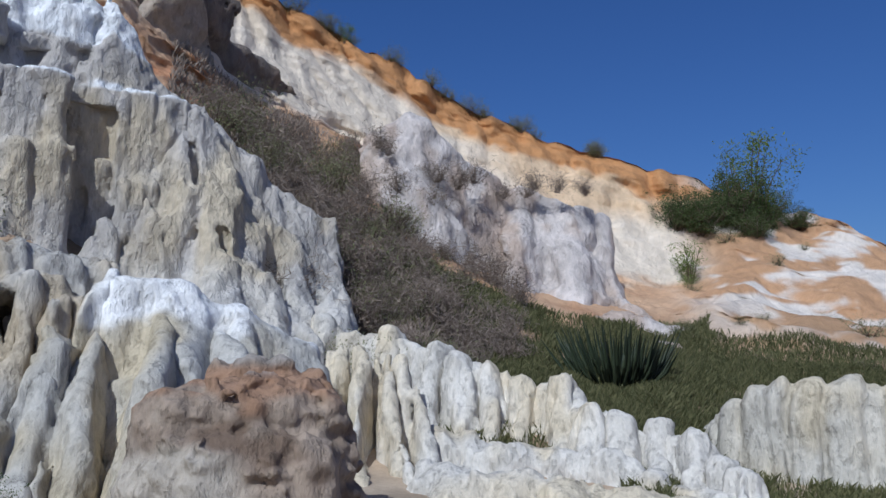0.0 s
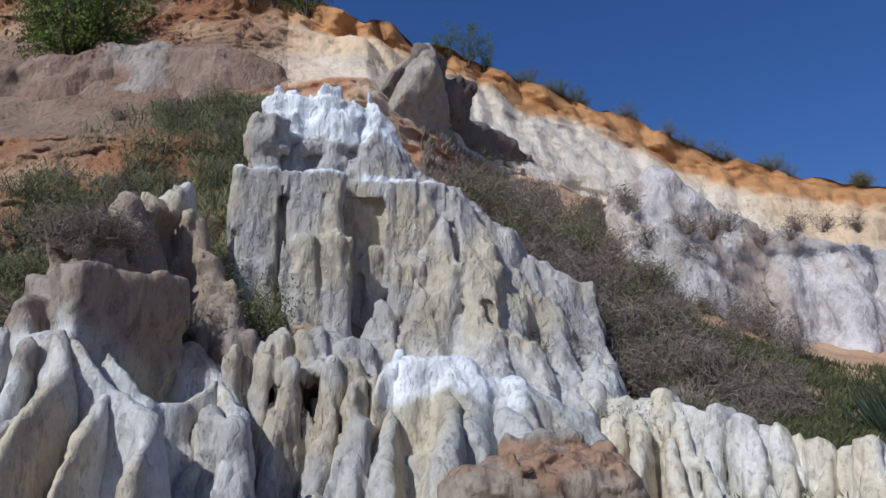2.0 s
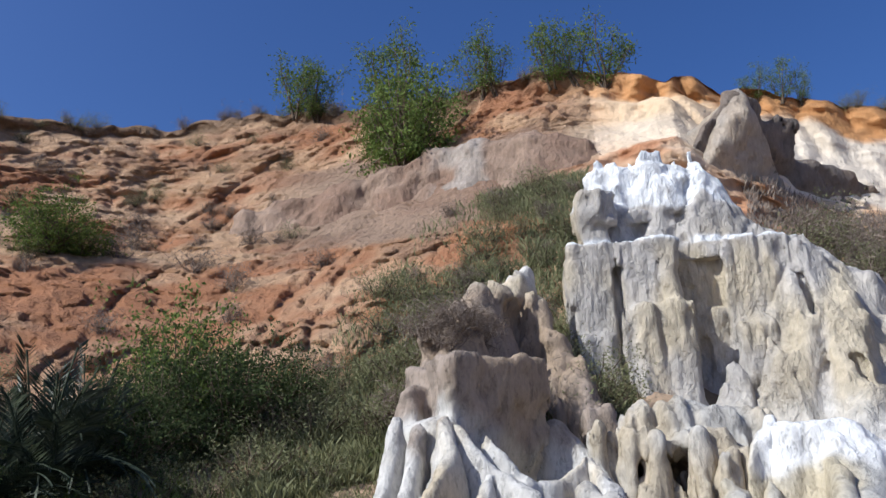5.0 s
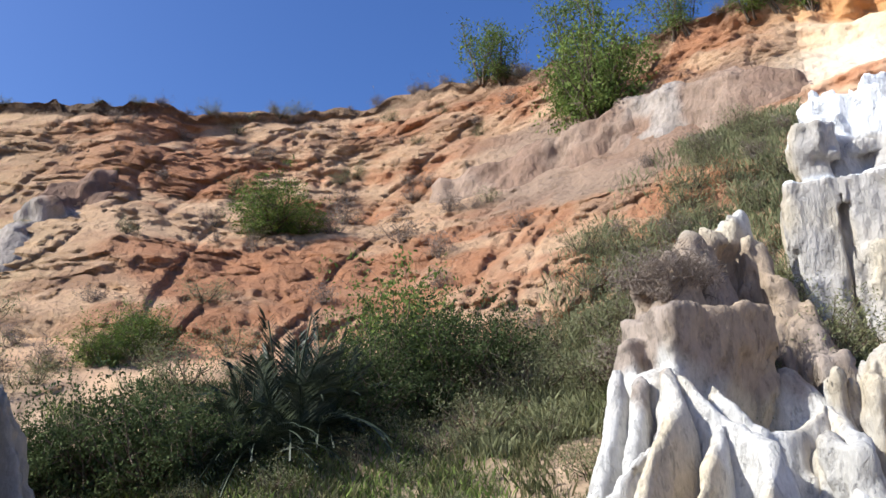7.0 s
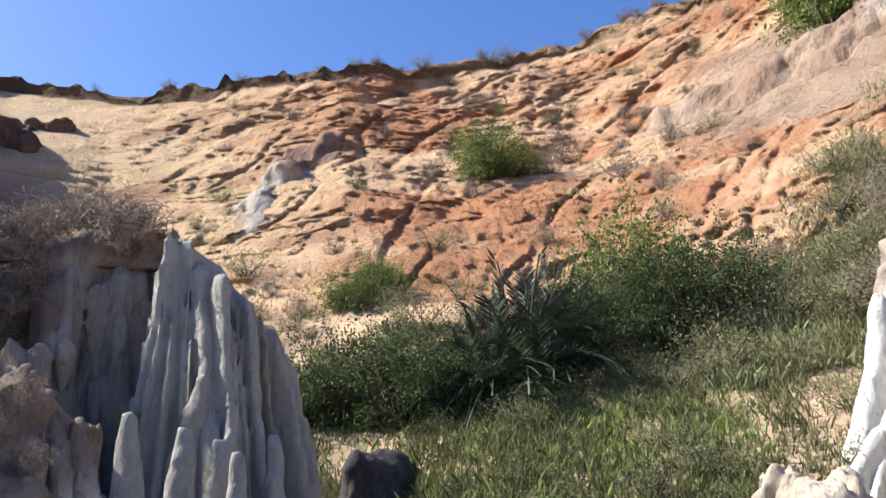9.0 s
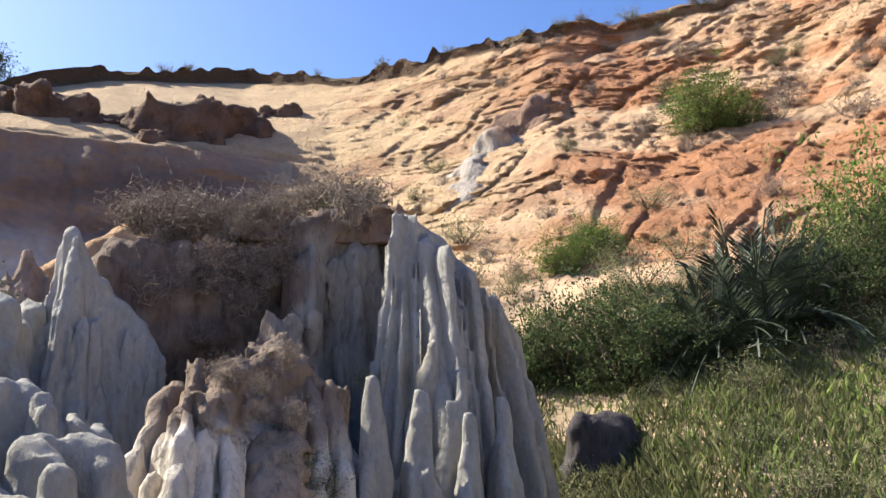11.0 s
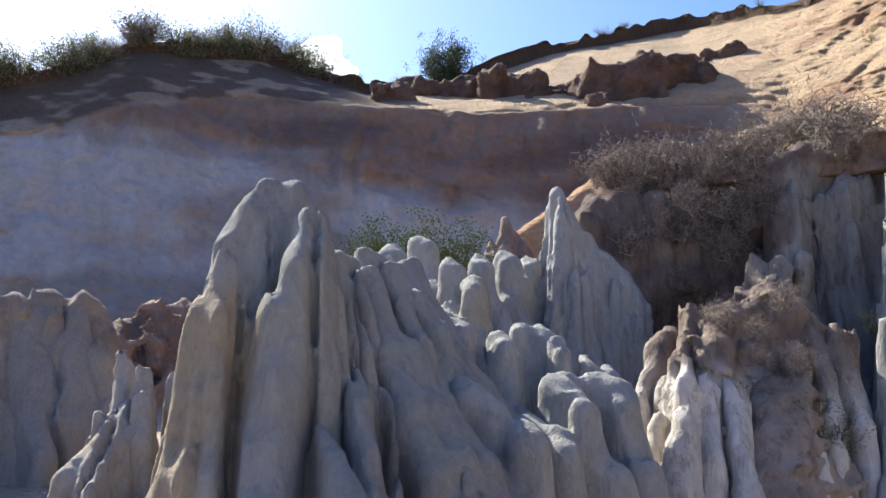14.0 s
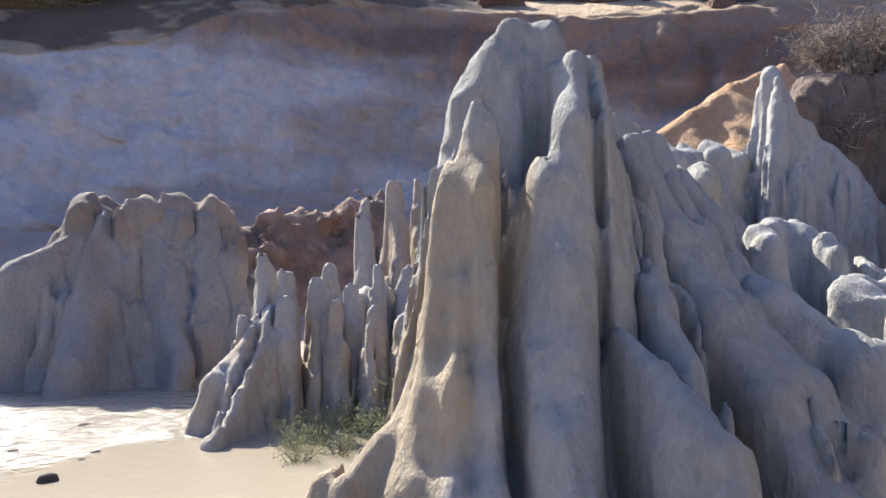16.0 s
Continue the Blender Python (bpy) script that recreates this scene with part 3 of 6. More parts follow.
# fin wall that steps down towards the grass
crest = [(-2.61, 16.8, 3.05), (-1.10, 16.46, 2.8), (-0.24, 16.0, 2.48), (0.29, 15.5, 2.25), (0.87, 15.48, 2.08), (1.38, 15.44, 1.78), (2.11, 14.85, 1.83),
         (2.39, 13.8, 1.36), (2.81, 13.71, 1.23), (3.39, 13.58, 1.11), (3.8, 12.96, 0.97), (4.12, 12.33, 0.66), (4.27, 11.75, 0.49)]
pieces = [("wall", chain([(x + 0.03, y + 0.15, z - 0.2) for x, y, z in crest], 0.18, 0.24), dict(flute=(1.4, 0.04), folds=(crest, 2.2, 0.26)))]
for (x, y, z), k in zip(crest, (1.0, 2.4, 2.3, 2.2, 2.0, 2.0, 1.9, 1.6, 1.6, 1.5, 1.3, 1.1, 0.9)):
    mid_ = (x * (1 - 0.012 * k) - 0.02, y - 0.28 * k, z - 0.42 * k)
    foot = (x * (1 - 0.05 * k) - 0.05, y - k, max(z - 1.25 * k - 0.2, -0.3))
    pieces.append(("fin", [((x + 0.1, y + 0.2, z - 0.08), (x, y, z), 0.2, 0.16), ((x, y, z - 0.03), mid_, 0.17, 0.16), (mid_, foot, 0.14, 0.24)], dict(warp=0.8, blend=0.16)))
for a, b in (((-1.5, 14.42, 2.28), (-1.3, 12.6, 0.2)), ((-1.75, 14.6, 2.12), (-1.85, 12.9, 0.2)), ((-1.15, 14.6, 2.25), (-0.5, 12.7, 0.2)), ((-2.1, 15.3, 2.3), (-2.2, 13.6, 0.6)), ((-0.8, 14.5, 2.2), (-0.1, 12.8, 0.2))):
    pieces.append(("fin", [(a, a, 0.15, 0.06), (a, b, 0.13, 0.08)], dict(warp=0.6)))
pieces.append(("apron", [((-0.6, 14.2, 0.9), (2.6, 13.0, 0.5), 0.4, 0.8), ((2.6, 13.0, 0.5), (4.2, 11.4, 0.1), 0.3, 0.9), ((-0.3, 12.6, 0.4), (3.2, 11.2, 0.1), 0.4, 0.9)], dict(rough=(2.5, 0.12))))
assembly("fin_wall", "cream fluted rock fins with rounded tops stepping downhill", "rock formation", (0.5, 15, 0), pieces, -0.4, 0.062, ROCK, pale(0.55, cool=(0.60, 0.57, 0.52), warm=(0.58, 0.51, 0.39)), seed=1, flute=(1.5, 0.025), rough=(6, 0.04), blend=0.1, folds=(crest, 2.4, 0.15))

# brown boulder of crusted soil
fins = [((-2.75, 9.0, 1.6), (-1.6, 9.5, 1.7), 0.5, 0.16), ((-2.45, 9.9, 1.98), (-1.75, 10.1, 1.8), 0.45, 0.2), ((-1.4, 9.4, 1.4), (-1.2, 9.6, 1.4), 0.3, 0.1),
        ((-2.4, 8.6, 1.05), (-1.5, 8.8, 1.1), 0.4, 0.2), ((-2.95, 8.9, 1.2), (-2.9, 8.7, 0.9), 0.3, 0.16)]


def crust(x, y, z):
    n = fbm(x * 1.4, y * 1.4, z * 2.2, 3, 61)
    s = vnoise(x * 1.1, y * 1.1, z * 0.4, 62)
    ones = np.ones((len(x), 3))
    c = mix((0.32, 0.255, 0.20) * ones, (0.18, 0.13, 0.095) * ones, smooth(-0.3, 0.25, n + 0.4 * s))
    c = mix(c, (0.31, 0.185, 0.115) * ones, smooth(1.25, 1.5, z + 0.35 * n) * (1 - smooth(1.75, 1.9, z)) * 0.8)
    c = mix(c, (0.36, 0.33, 0.30) * ones, smooth(1.75, 1.95, z + 0.25 * n) * 0.8)
    return mix(c, (0.46, 0.42, 0.36) * ones, (1 - smooth(0.7, 1.1, z + 0.4 * n + 0.3 * s)) * (1 - smooth(-2.3, -1.8, x)) * 0.8)


tagged(formation("soil_boulder", fins, -0.4, 0.04, ROCK, crust, flute=(1.2, 0.06), rough=(6.5, 0.055, 1.2), crag=(2.6, 0.055, 1.3), seed=22, blend=0.18, facets=[((-1.0, 9.4, 1.2), (0.97, -0.2, 0.05))]),
       "large brown crusted sand boulder with a pale foot", "boulder")

# white fan with draped ridges


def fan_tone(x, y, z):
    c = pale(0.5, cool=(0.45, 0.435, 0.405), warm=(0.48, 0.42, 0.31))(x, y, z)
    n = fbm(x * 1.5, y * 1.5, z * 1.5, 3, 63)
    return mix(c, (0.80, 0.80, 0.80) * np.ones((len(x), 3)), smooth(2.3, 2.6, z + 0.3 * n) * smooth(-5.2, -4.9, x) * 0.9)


pieces = [("fan", [((-4.86, 11.84, 3.2), (-4.11, 12.33, 3.1), 0.35, 0.3), ((-4.5, 12.2, 3.05), (-3.29, 12.78, 2.84), 0.3, 0.4), ((-3.29, 12.78, 2.8), (-2.25, 13.31, 2.32), 0.3, 0.45), ((-4.2, 12.1, 3.0), (-3.7, 11.3, 2.15), 0.4, 0.45)],
           dict(flute=(1.2, 0.03), blend=0.3, rough=(3, 0.07), folds=None))]
for pts, r in (([(-4.86, 11.84, 3.25), (-5.23, 10.8, 2.4), (-5.18, 10.27, 1.65), (-5.0, 9.57, 0.44), (-4.9, 9.0, -0.3)], 0.16),
               ([(-4.86, 11.5, 2.75), (-4.86, 11.19, 2.46), (-4.55, 10.4, 1.5), (-4.39, 9.98, 0.96), (-4.3, 9.3, -0.2)], 0.15),
               ([(-4.2, 11.6, 2.65), (-3.88, 10.29, 1.74), (-3.85, 9.9, 0.9), (-3.8, 9.2, -0.2)], 0.2),
               ([(-3.3, 12.4, 2.6), (-2.9, 11.5, 1.9), (-2.6, 10.8, 1.0)], 0.4),
               ([(-4.95, 11.6, 2.9), (-5.4, 10.9, 1.9), (-5.45, 10.3, 0.9)], 0.12),
               ([(-3.9, 11.9, 2.6), (-3.45, 11.0, 1.9), (-3.3, 10.2, 0.9)], 0.2),
               ([(-5.2, 10.6, 2.1), (-5.35, 9.9, 1.0), (-5.5, 9.3, 0.0)], 0.13), ([(-4.62, 10.5, 1.6), (-4.75, 9.9, 0.8), (-4.7, 9.3, -0.1)], 0.13)):
    pieces.append(("ridge", chain(pts, r * 0.75, 0.22)))
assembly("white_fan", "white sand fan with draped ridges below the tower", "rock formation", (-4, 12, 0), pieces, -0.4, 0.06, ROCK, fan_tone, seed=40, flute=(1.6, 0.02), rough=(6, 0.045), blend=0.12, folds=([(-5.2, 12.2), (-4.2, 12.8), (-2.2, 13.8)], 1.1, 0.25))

# pillars beside it
gaps = [((-6.62, 10.75, 1.6), (0.2, 0.9, 1.1), 28, 0.1), ((-6.08, 11.05, 1.6), (0.15, 0.9, 1.15), 28, 0.1), ((-5.6, 11.3, 1.5), (0.16, 0.9, 1.1), 28, 0.1)]
pieces = [("wall", chain([(-7.1, 10.7, 3.2), (-6.34, 11.0, 3.1), (-5.82, 11.3, 3.1), (-5.35, 11.5, 2.8)], 0.25, 0.1) + [((-6.9, 11.4, 3.6), (-5.4, 12.2, 3.5), 0.4, 0.2)], dict(cuts=gaps, folds=([(-7, 11.6), (-5.3, 12.4)], 1.8, 0.15)))]
for a, b in (((-6.34, 10.65, 3.1), (-6.3, 10.0, 1.0)), ((-5.82, 10.95, 3.14), (-5.65, 10.2, 1.1)), ((-7.1, 10.41, 3.28), (-7.0, 9.8, 1.5)), ((-5.45, 11.1, 2.8), (-5.3, 10.7, 1.4)),
             ((-6.65, 9.38, 2.35), (-6.16, 9.11, 2.2)), ((-6.16, 9.11, 2.25), (-5.9, 8.6, 0.8)), ((-6.75, 9.3, 2.2), (-6.6, 8.5, 1.0))):
    pieces.append(("pillar", [(a, a, 0.15, 0.05), (a, b, 0.14, 0.05 if a[1] > 9.5 else 0.14)]))
assembly("fluted_pillars", "narrow pale rock pillars with dark gaps between", "rock formation", (-6, 10.5, 0), pieces, -0.4, 0.052, ROCK, pale(0.5, cool=(0.43, 0.41, 0.38), warm=(0.44, 0.375, 0.28)), seed=60, flute=(1.8, 0.05), crag=(2.0, 0.06, 0.55))


# block with spreading roots
def block_tone(x, y, z):
    c = pale(0.5, cool=(0.56, 0.54, 0.51), warm=(0.54, 0.46, 0.34))(x, y, z)
    n = fbm(x * 1.3, y * 1.3, z * 1.3, 3, 40)
    # brown soil of the crown, darkened to carry the shade on the block's side
    return mix(c, (0.25, 0.175, 0.125) * np.ones((len(x), 3)), smooth(2.9, 3.5, z + 0.6 * n) * (1 - smooth(6.0, 6.6, z)) * 0.75)


pieces = [("block", [((-9.4, 8.7, 3.95), (-9.0, 9.7, 4.2), 0.2, 0.03), ((-9.2, 8.4, 3.3), (-8.5, 8.5, 3.3), 0.22, 0.12)], dict(flute=(1.6, 0.04), rough=(4, 0.06), crag=(1.5, 0.06, 0.4), blocks=[((-8.75, 9.65, 3.15), (0.75, 0.95, 1.15), -23, 0.07)], folds=None, warp=0.3, facets=[((-8.2, 8.7, 4.0), (0.97, -0.2, -0.1))])),
          ("core", [((-9.0, 8.9, 3.0), (-8.7, 8.9, 2.8), 0.35, 0.25), ((-8.4, 8.5, 2.3), (-7.4, 9.0, 1.4), 0.25, 0.2), ((-7.9, 10.6, 3.4), (-7.2, 10.9, 2.6), 0.3, 0.2)], dict(folds=None)),
          ("spur", [((-9.2, 9.4, 4.3), (-9.6, 10.2, 5.2), 0.4, 0.15), ((-9.72, 10.07, 5.3), (-10.34, 12.21, 6.5), 0.4, 0.2), ((-10.34, 12.21, 6.5), (-10.35, 13.24, 6.95), 0.2, 0.2)],
           dict(flute=(1.4, 0.12), rough=(3, 0.1), crag=(1.2, 0.16, 0.7), folds=None, facets=[((-9.0, 9.6, 4.4), (0.95, 0.15, 0.1))])),
          ("spur", [((-10.35, 13.24, 6.9), (-9.43, 12.92, 5.7), 0.25, 0.3), ((-9.43, 12.92, 5.6), (-7.9, 12.1, 3.8), 0.3, 0.25)], dict(flute=(1.4, 0.12), rough=(3, 0.1), crag=(1.2, 0.16, 0.7), folds=None))]
for pts, r, s in (([(-8.19, 8.08, 3.3), (-7.8, 7.76, 2.8), (-7.66, 7.04, 2.2), (-7.6, 6.5, 1.4)], 0.14, 0.2),
                  ([(-8.1, 8.2, 3.25), (-7.31, 8.22, 2.5), (-6.74, 8.18, 2.2), (-6.5, 7.6, 1.5)], 0.13, 0.18),
                  ([(-7.9, 8.6, 3.1), (-7.26, 8.66, 2.41), (-7.01, 9.11, 2.37), (-6.95, 9.78, 2.78)], 0.12, 0.18),
                  ([(-6.95, 9.78, 2.75), (-6.45, 9.52, 2.29), (-6.2, 8.9, 1.7)], 0.14, 0.2),
                  ([(-9.01, 7.92, 3.35), (-8.85, 7.3, 2.0), (-8.6, 6.6, 0.9)], 0.14, 0.12), ([(-8.6, 8.0, 3.25), (-8.2, 7.2, 1.8), (-8.0, 6.3, 0.8)], 0.12, 0.15),
                  ([(-7.9, 7.7, 2.7), (-8.1, 7.0, 1.9), (-8.2, 6.3, 1.0)], 0.1, 0.15), ([(-7.4, 8.1, 2.5), (-7.2, 7.4, 1.9), (-7.0, 6.8, 1.2)], 0.11, 0.16)):
    pieces.append(("ridge", chain(pts, r * 0.75, s * 0.7)))
assembly("ridged_block", "pale block with root-like ridges and a brown crown darkened for shade", "rock formation", (-8.5, 8.5, 0.5), pieces, 0.3, 0.065, ROCK, block_tone, seed=80, flute=(1.8, 0.02), rough=(6, 0.04), blend=0.1, folds=([(-9.3, 9.0), (-8.6, 8.8)], 2.2, 0.06), warp=0.6)


# the white tower
def tower_face(s, off, z):
    """A place on the tower's face: s along it, off out of it."""
    return (-9.35 + 0.821 * s + 0.571 * off, 14.3 + 0.571 * s - 0.821 * off, z)


def slab(s0, s1, off, z0, z1, deep=0.8, rnd=0.1):
    return (tower_face((s0 + s1) / 2, off - deep / 2, (z0 + z1) / 2), ((s1 - s0) / 2, deep / 2, (z1 - z0) / 2), 34.8, rnd)


def tower_tone(x, y, z):
    c = pale(0.42, warm=(0.52, 0.45, 0.34), cool=(0.46, 0.43, 0.40))(x, y, z)
    n = fbm(x * 1.1, y * 1.1, z * 1.1, 3, 41)
    ones = np.ones((len(x), 3))
    off = 0.571 * (x + 9.35) - 0.821 * (y - 14.3)
    c = mix(c, (0.62, 0.60, 0.57) * ones, (1 - smooth(3.4, 4.3, z + 0.5 * n)) * 0.6)
    white = np.maximum(smooth(8.52, 8.66, z + 0.12 * n) * (1 - smooth(-0.3, -0.2, off)), smooth(7.56, 7.62, z + 0.03 * n) * (1 - smooth(7.72, 7.8, z)) * smooth(-0.12, 0.0, off))
    return mix(c, (0.80, 0.81, 0.82) * ones, white)


wall = [slab(-0.3, 0.78, 0.22, 4.9, 7.64), slab(0.74, 2.15, 0.3, 4.6, 7.64), slab(2.0, 3.2, -0.22, 2.0, 7.62), slab(1.9, 2.5, -0.12, 6.6, 7.63), slab(2.6, 3.1, 0.0, 2.0, 6.2, 0.8, 0.2), slab(2.95, 4.9, 0.12, 4.8, 7.64), slab(-0.3, 2.2, -0.1, 1.0, 7.6, 1.6), slab(3.0, 5.0, -0.2, 1.0, 7.6, 1.6),
        slab(-0.2, 0.7, 0.42, 2.0, 5.6, 1.0, 0.2), slab(0.8, 2.2, 0.55, 2.0, 6.2, 1.0, 0.2), slab(3.0, 3.9, 0.4, 2.0, 5.8, 1.0, 0.25), slab(3.9, 5.0, 0.6, 2.0, 5.2, 1.0, 0.25)]
skirt = [(tower_face(s, 0.3, 4.9), tower_face(s + 0.1, 1.3, 3.0), 0.22, 0.3) for s in (0.2, 1.1, 1.9, 2.9, 3.7, 4.6)]
shoulder = chain([(-5.87, 16.9, 7.5), (-5.57, 17.64, 7.4), (-4.58, 18.44, 6.75), (-3.14, 18.94, 5.7), (-2.74, 18.8, 4.6), (-2.45, 17.3, 3.2)], 0.35, 0.28)
shoulder += [((-5.1, 17.2, 6.6), (-4.2, 15.2, 2.9), 0.4, 0.2), ((-4.6, 17.7, 5.6), (-3.4, 15.6, 2.7), 0.4, 0.25), ((-3.7, 18.2, 5.0), (-2.9, 16.4, 2.7), 0.35, 0.3)]
notch = [((-5.3, 16.75, 6.2), (0.13, 0.5, 0.55), 35, 0.1), ((-4.2, 16.2, 4.2), (0.12, 0.6, 0.5), 35, 0.1)]
tips = [(tower_face(s, o, z), tower_face(s + 0.05, o + 0.12, z - 0.8), 0.07, 0.2) for s, o, z in ((0.75, -0.8, 10.0), (1.1, -0.75, 10.35), (1.45, -0.8, 9.95), (1.75, -0.75, 10.4), (2.1, -0.8, 10.2), (2.5, -0.8, 10.0), (2.9, -0.75, 10.2))]
upper = [slab(0.6, 2.95, -0.55, 7.4, 9.75, 1.0, 0.08), slab(0.7, 1.3, -0.45, 8.4, 9.3), slab(1.9, 2.7, -0.45, 8.4, 9.4)]
flankside = chain([tower_face(3.0, -0.75, 9.85), tower_face(3.7, -0.8, 8.7), tower_face(4.4, -0.4, 7.8)], 0.25, 0.3)
step_ = [slab(0.85, 3.2, -0.22, 7.4, 8.56, 0.9, 0.06), slab(2.2, 3.0, -0.1, 7.4, 8.3, 0.6, 0.1)]
pieces = [("wall", skirt, dict(blocks=wall, flute=(1.6, 0.05), blend=0.03, rough=(5, 0.05, 0.5), crag=(1.3, 0.055, 0.25), warp=0.3, cuts=[slab(0.72, 0.8, 0.6, 4.6, 7.0, 0.6, 0.03), slab(-0.6, -0.15, 0.4, 4.9, 6.2, 0.7, 0.1)])),
          ("shoulder", shoulder, dict(flute=(1.3, 0.05), blend=0.22, rough=(5, 0.07, 0.45), crag=(1.0, 0.17, 0.3), cuts=notch)),
          ("top_block", tips + flankside, dict(blocks=upper, flute=(1.6, 0.04), crag=(1.2, 0.09, 0.6), blend=0.06, floor=7.3)),
          ("lower_step", [(tower_face(2.6, -0.15, 8.2), tower_face(2.7, 0.0, 7.4), 0.15, 0.2)], dict(blocks=step_, cuts=[slab(0.95, 2.1, 0.1, 7.66, 8.22, 0.75, 0.12)], flute=(1.6, 0.03), crag=(1.3, 0.09, 0.7), blend=0.06, floor=7.3)),
          ("left_block", [], dict(blocks=[slab(-0.05, 0.85, 0.12, 8.1, 8.9, 0.8, 0.12), slab(-0.1, 0.6, 0.0, 7.4, 8.2, 0.7, 0.1)], flute=(1.6, 0.03), crag=(1.3, 0.1, 0.8), blend=0.06, floor=7.3))]
root = new("white_tower")
root.location = (-7, 16, 1.5)
for k, (nm, fins, how) in enumerate(pieces):
    how.setdefault("rough", (4.0, 0.06))
    formation(nm, fins, how.pop("floor", 1.0), 0.055, ROCK_FAR, tower_tone, seed=100 + 7 * k, parent=root, **how)
tagged(root, "white and grey weathered sandstone tower with a ledge", "rock tower")

# grey peak behind the tower: a spur whose broken side has dark soil and shade in its colour
apex, back, low = (-9.32, 26.0, 16.45), (-6.7, 29.0, 15.0), (-4.6, 30.8, 12.3)
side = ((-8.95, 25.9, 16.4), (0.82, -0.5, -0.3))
# the spur reaches over the cream wall to stand in for the shade there
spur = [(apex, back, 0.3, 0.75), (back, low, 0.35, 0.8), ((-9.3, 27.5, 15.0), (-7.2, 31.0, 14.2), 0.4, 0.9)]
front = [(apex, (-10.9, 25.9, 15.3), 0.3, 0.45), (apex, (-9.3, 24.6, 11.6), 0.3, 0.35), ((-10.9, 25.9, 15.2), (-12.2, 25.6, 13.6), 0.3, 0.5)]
assembly("grey_peak", "grey brown rock peak with a broken side coloured dark for shade", "rock peak", (-9, 26.5, 8), [("front", front, dict(facets=[((-8.95, 25.6, 15.0), (0.84, -0.5, -0.26))])), ("spur", spur, dict(facets=[side], floor_z=9.0, tone=pale(0.5, (0.24, 0.185, 0.145), (0.20, 0.17, 0.15))))], 8.0, 0.12, ROCK_FAR,
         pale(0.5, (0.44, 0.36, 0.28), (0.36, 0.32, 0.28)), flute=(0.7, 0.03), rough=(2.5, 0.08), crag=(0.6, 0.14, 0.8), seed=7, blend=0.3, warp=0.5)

# pink white outcrop
fins = chain([(-2.5, 27.9, 10.4), (-1.19, 27.97, 11.0), (0.99, 29.0, 9.5), (2.75, 29.9, 9.1), (4.44, 29.7, 8.5), (5.86, 30.4, 8.4)], 0.3, 0.3)
face = [((5.8, 30.2, 8.2), (6.6, 28.6, 4.6), 0.4, 0.2), ((4.4, 29.5, 8.2), (4.2, 26.3, 3.6), 0.6, 0.4), ((2.7, 29.6, 8.6), (2.2, 26.5, 5.0), 0.5, 0.45)]
foot = [((6.4, 28.3, 4.9), (7.0, 23.2, 1.4), 0.5, 0.4), ((4.4, 26.6, 3.8), (5.6, 23.5, 1.6), 0.5, 0.5), ((7.0, 24.5, 2.4), (7.6, 21.9, 0.9), 0.4, 0.2), ((4.6, 25.6, 3.7), (6.6, 23.2, 2.6), 0.5, 0.45), ((6.6, 23.2, 2.6), (7.1, 21.4, 1.3), 0.4, 0.3), ((5.35, 26.0, 4.0), (7.0, 25.5, 3.4), 0.5, 0.4)]
assembly("pink_outcrop", "pinkish white broken rock outcrop above the grass", "rock outcrop", (3, 27, 2), [("crest", fins, dict(facets=[((6.0, 30.2, 8.4), (0.9, -0.43, 0.12))])), ("face", face, dict(facets=[((6.1, 29.9, 7.5), (0.9, -0.43, 0.2))])), ("foot", foot)], 0.3, 0.12, ROCK_FAR,
         pale(0.45, (0.46, 0.37, 0.31), (0.57, 0.515, 0.485)), flute=(0.7, 0.03), rough=(2.8, 0.09), crag=(0.45, 0.22, 0.9), seed=130, blend=0.6)

# low fluted wall at the end of the grass
fins = chain([(5.1, 17.0, 0.6), (5.6, 16.2, 1.25), (5.95, 15.5, 1.68), (6.45, 15.2, 1.78), (7.9, 14.5, 1.78), (9.4, 13.6, 1.72)], 0.3, 0.1)
tagged(formation("low_fluted_wall", fins, -0.6, 0.06, ROCK, pale(0.65, cool=(0.52, 0.49, 0.43), warm=(0.50, 0.44, 0.33)), flute=(1.3, 0.05), folds=([(5.5, 16.2), (9.6, 14.2)], 1.8, 0.16), seed=9), "low cream fluted rock wall", "rock formation")

# small white outcrop in the bank
fins = spires([(-14.6, 12.2, 3.5), (-14.3, 11.9, 3.3), (-13.9, 12.2, 3.7), (-13.6, 12.5, 3.75), (-13.9, 11.7, 3.0)], 0.15, 0.3)
tagged(formation("small_outcrop", fins, 1.5, 0.07, ROCK_FAR, pale(0.2), seed=10, flute=(2, 0.15)), "small white rock outcrop in the grassy bank", "rock outcrop")

# eroded lumps along the dune
def slope_spot(az, el, eye=(-0.85, -1.0, 1.7)):
    """The first place of the land that is seen from the eye in that direction and height, in degrees."""
    a0 = math.radians(az)
    way = np.array([-math.sin(a0), math.cos(a0)]) 
    us = np.linspace(0.6, 4.0, 900)
    best = az
    for _ in range(4):
        r, z = relief(np.full(900, best), us, *land_at(np.full(900, best), us))
        x, y = -math.sin(math.radians(best)) * r, math.cos(math.radians(best)) * r
        d = np.hypot(x - eye[0], y - eye[1])
        k = int(np.argmax(np.degrees(np.arctan2(z - eye[2], d)) >= el))
        if k == 0:
            k = 899
        p = np.array(eye[:2]) + way * d[k]
        best = math.degrees(math.atan2(-p[0], p[1]))
    return (float(p[0]), float(p[1]), float(z[k]))


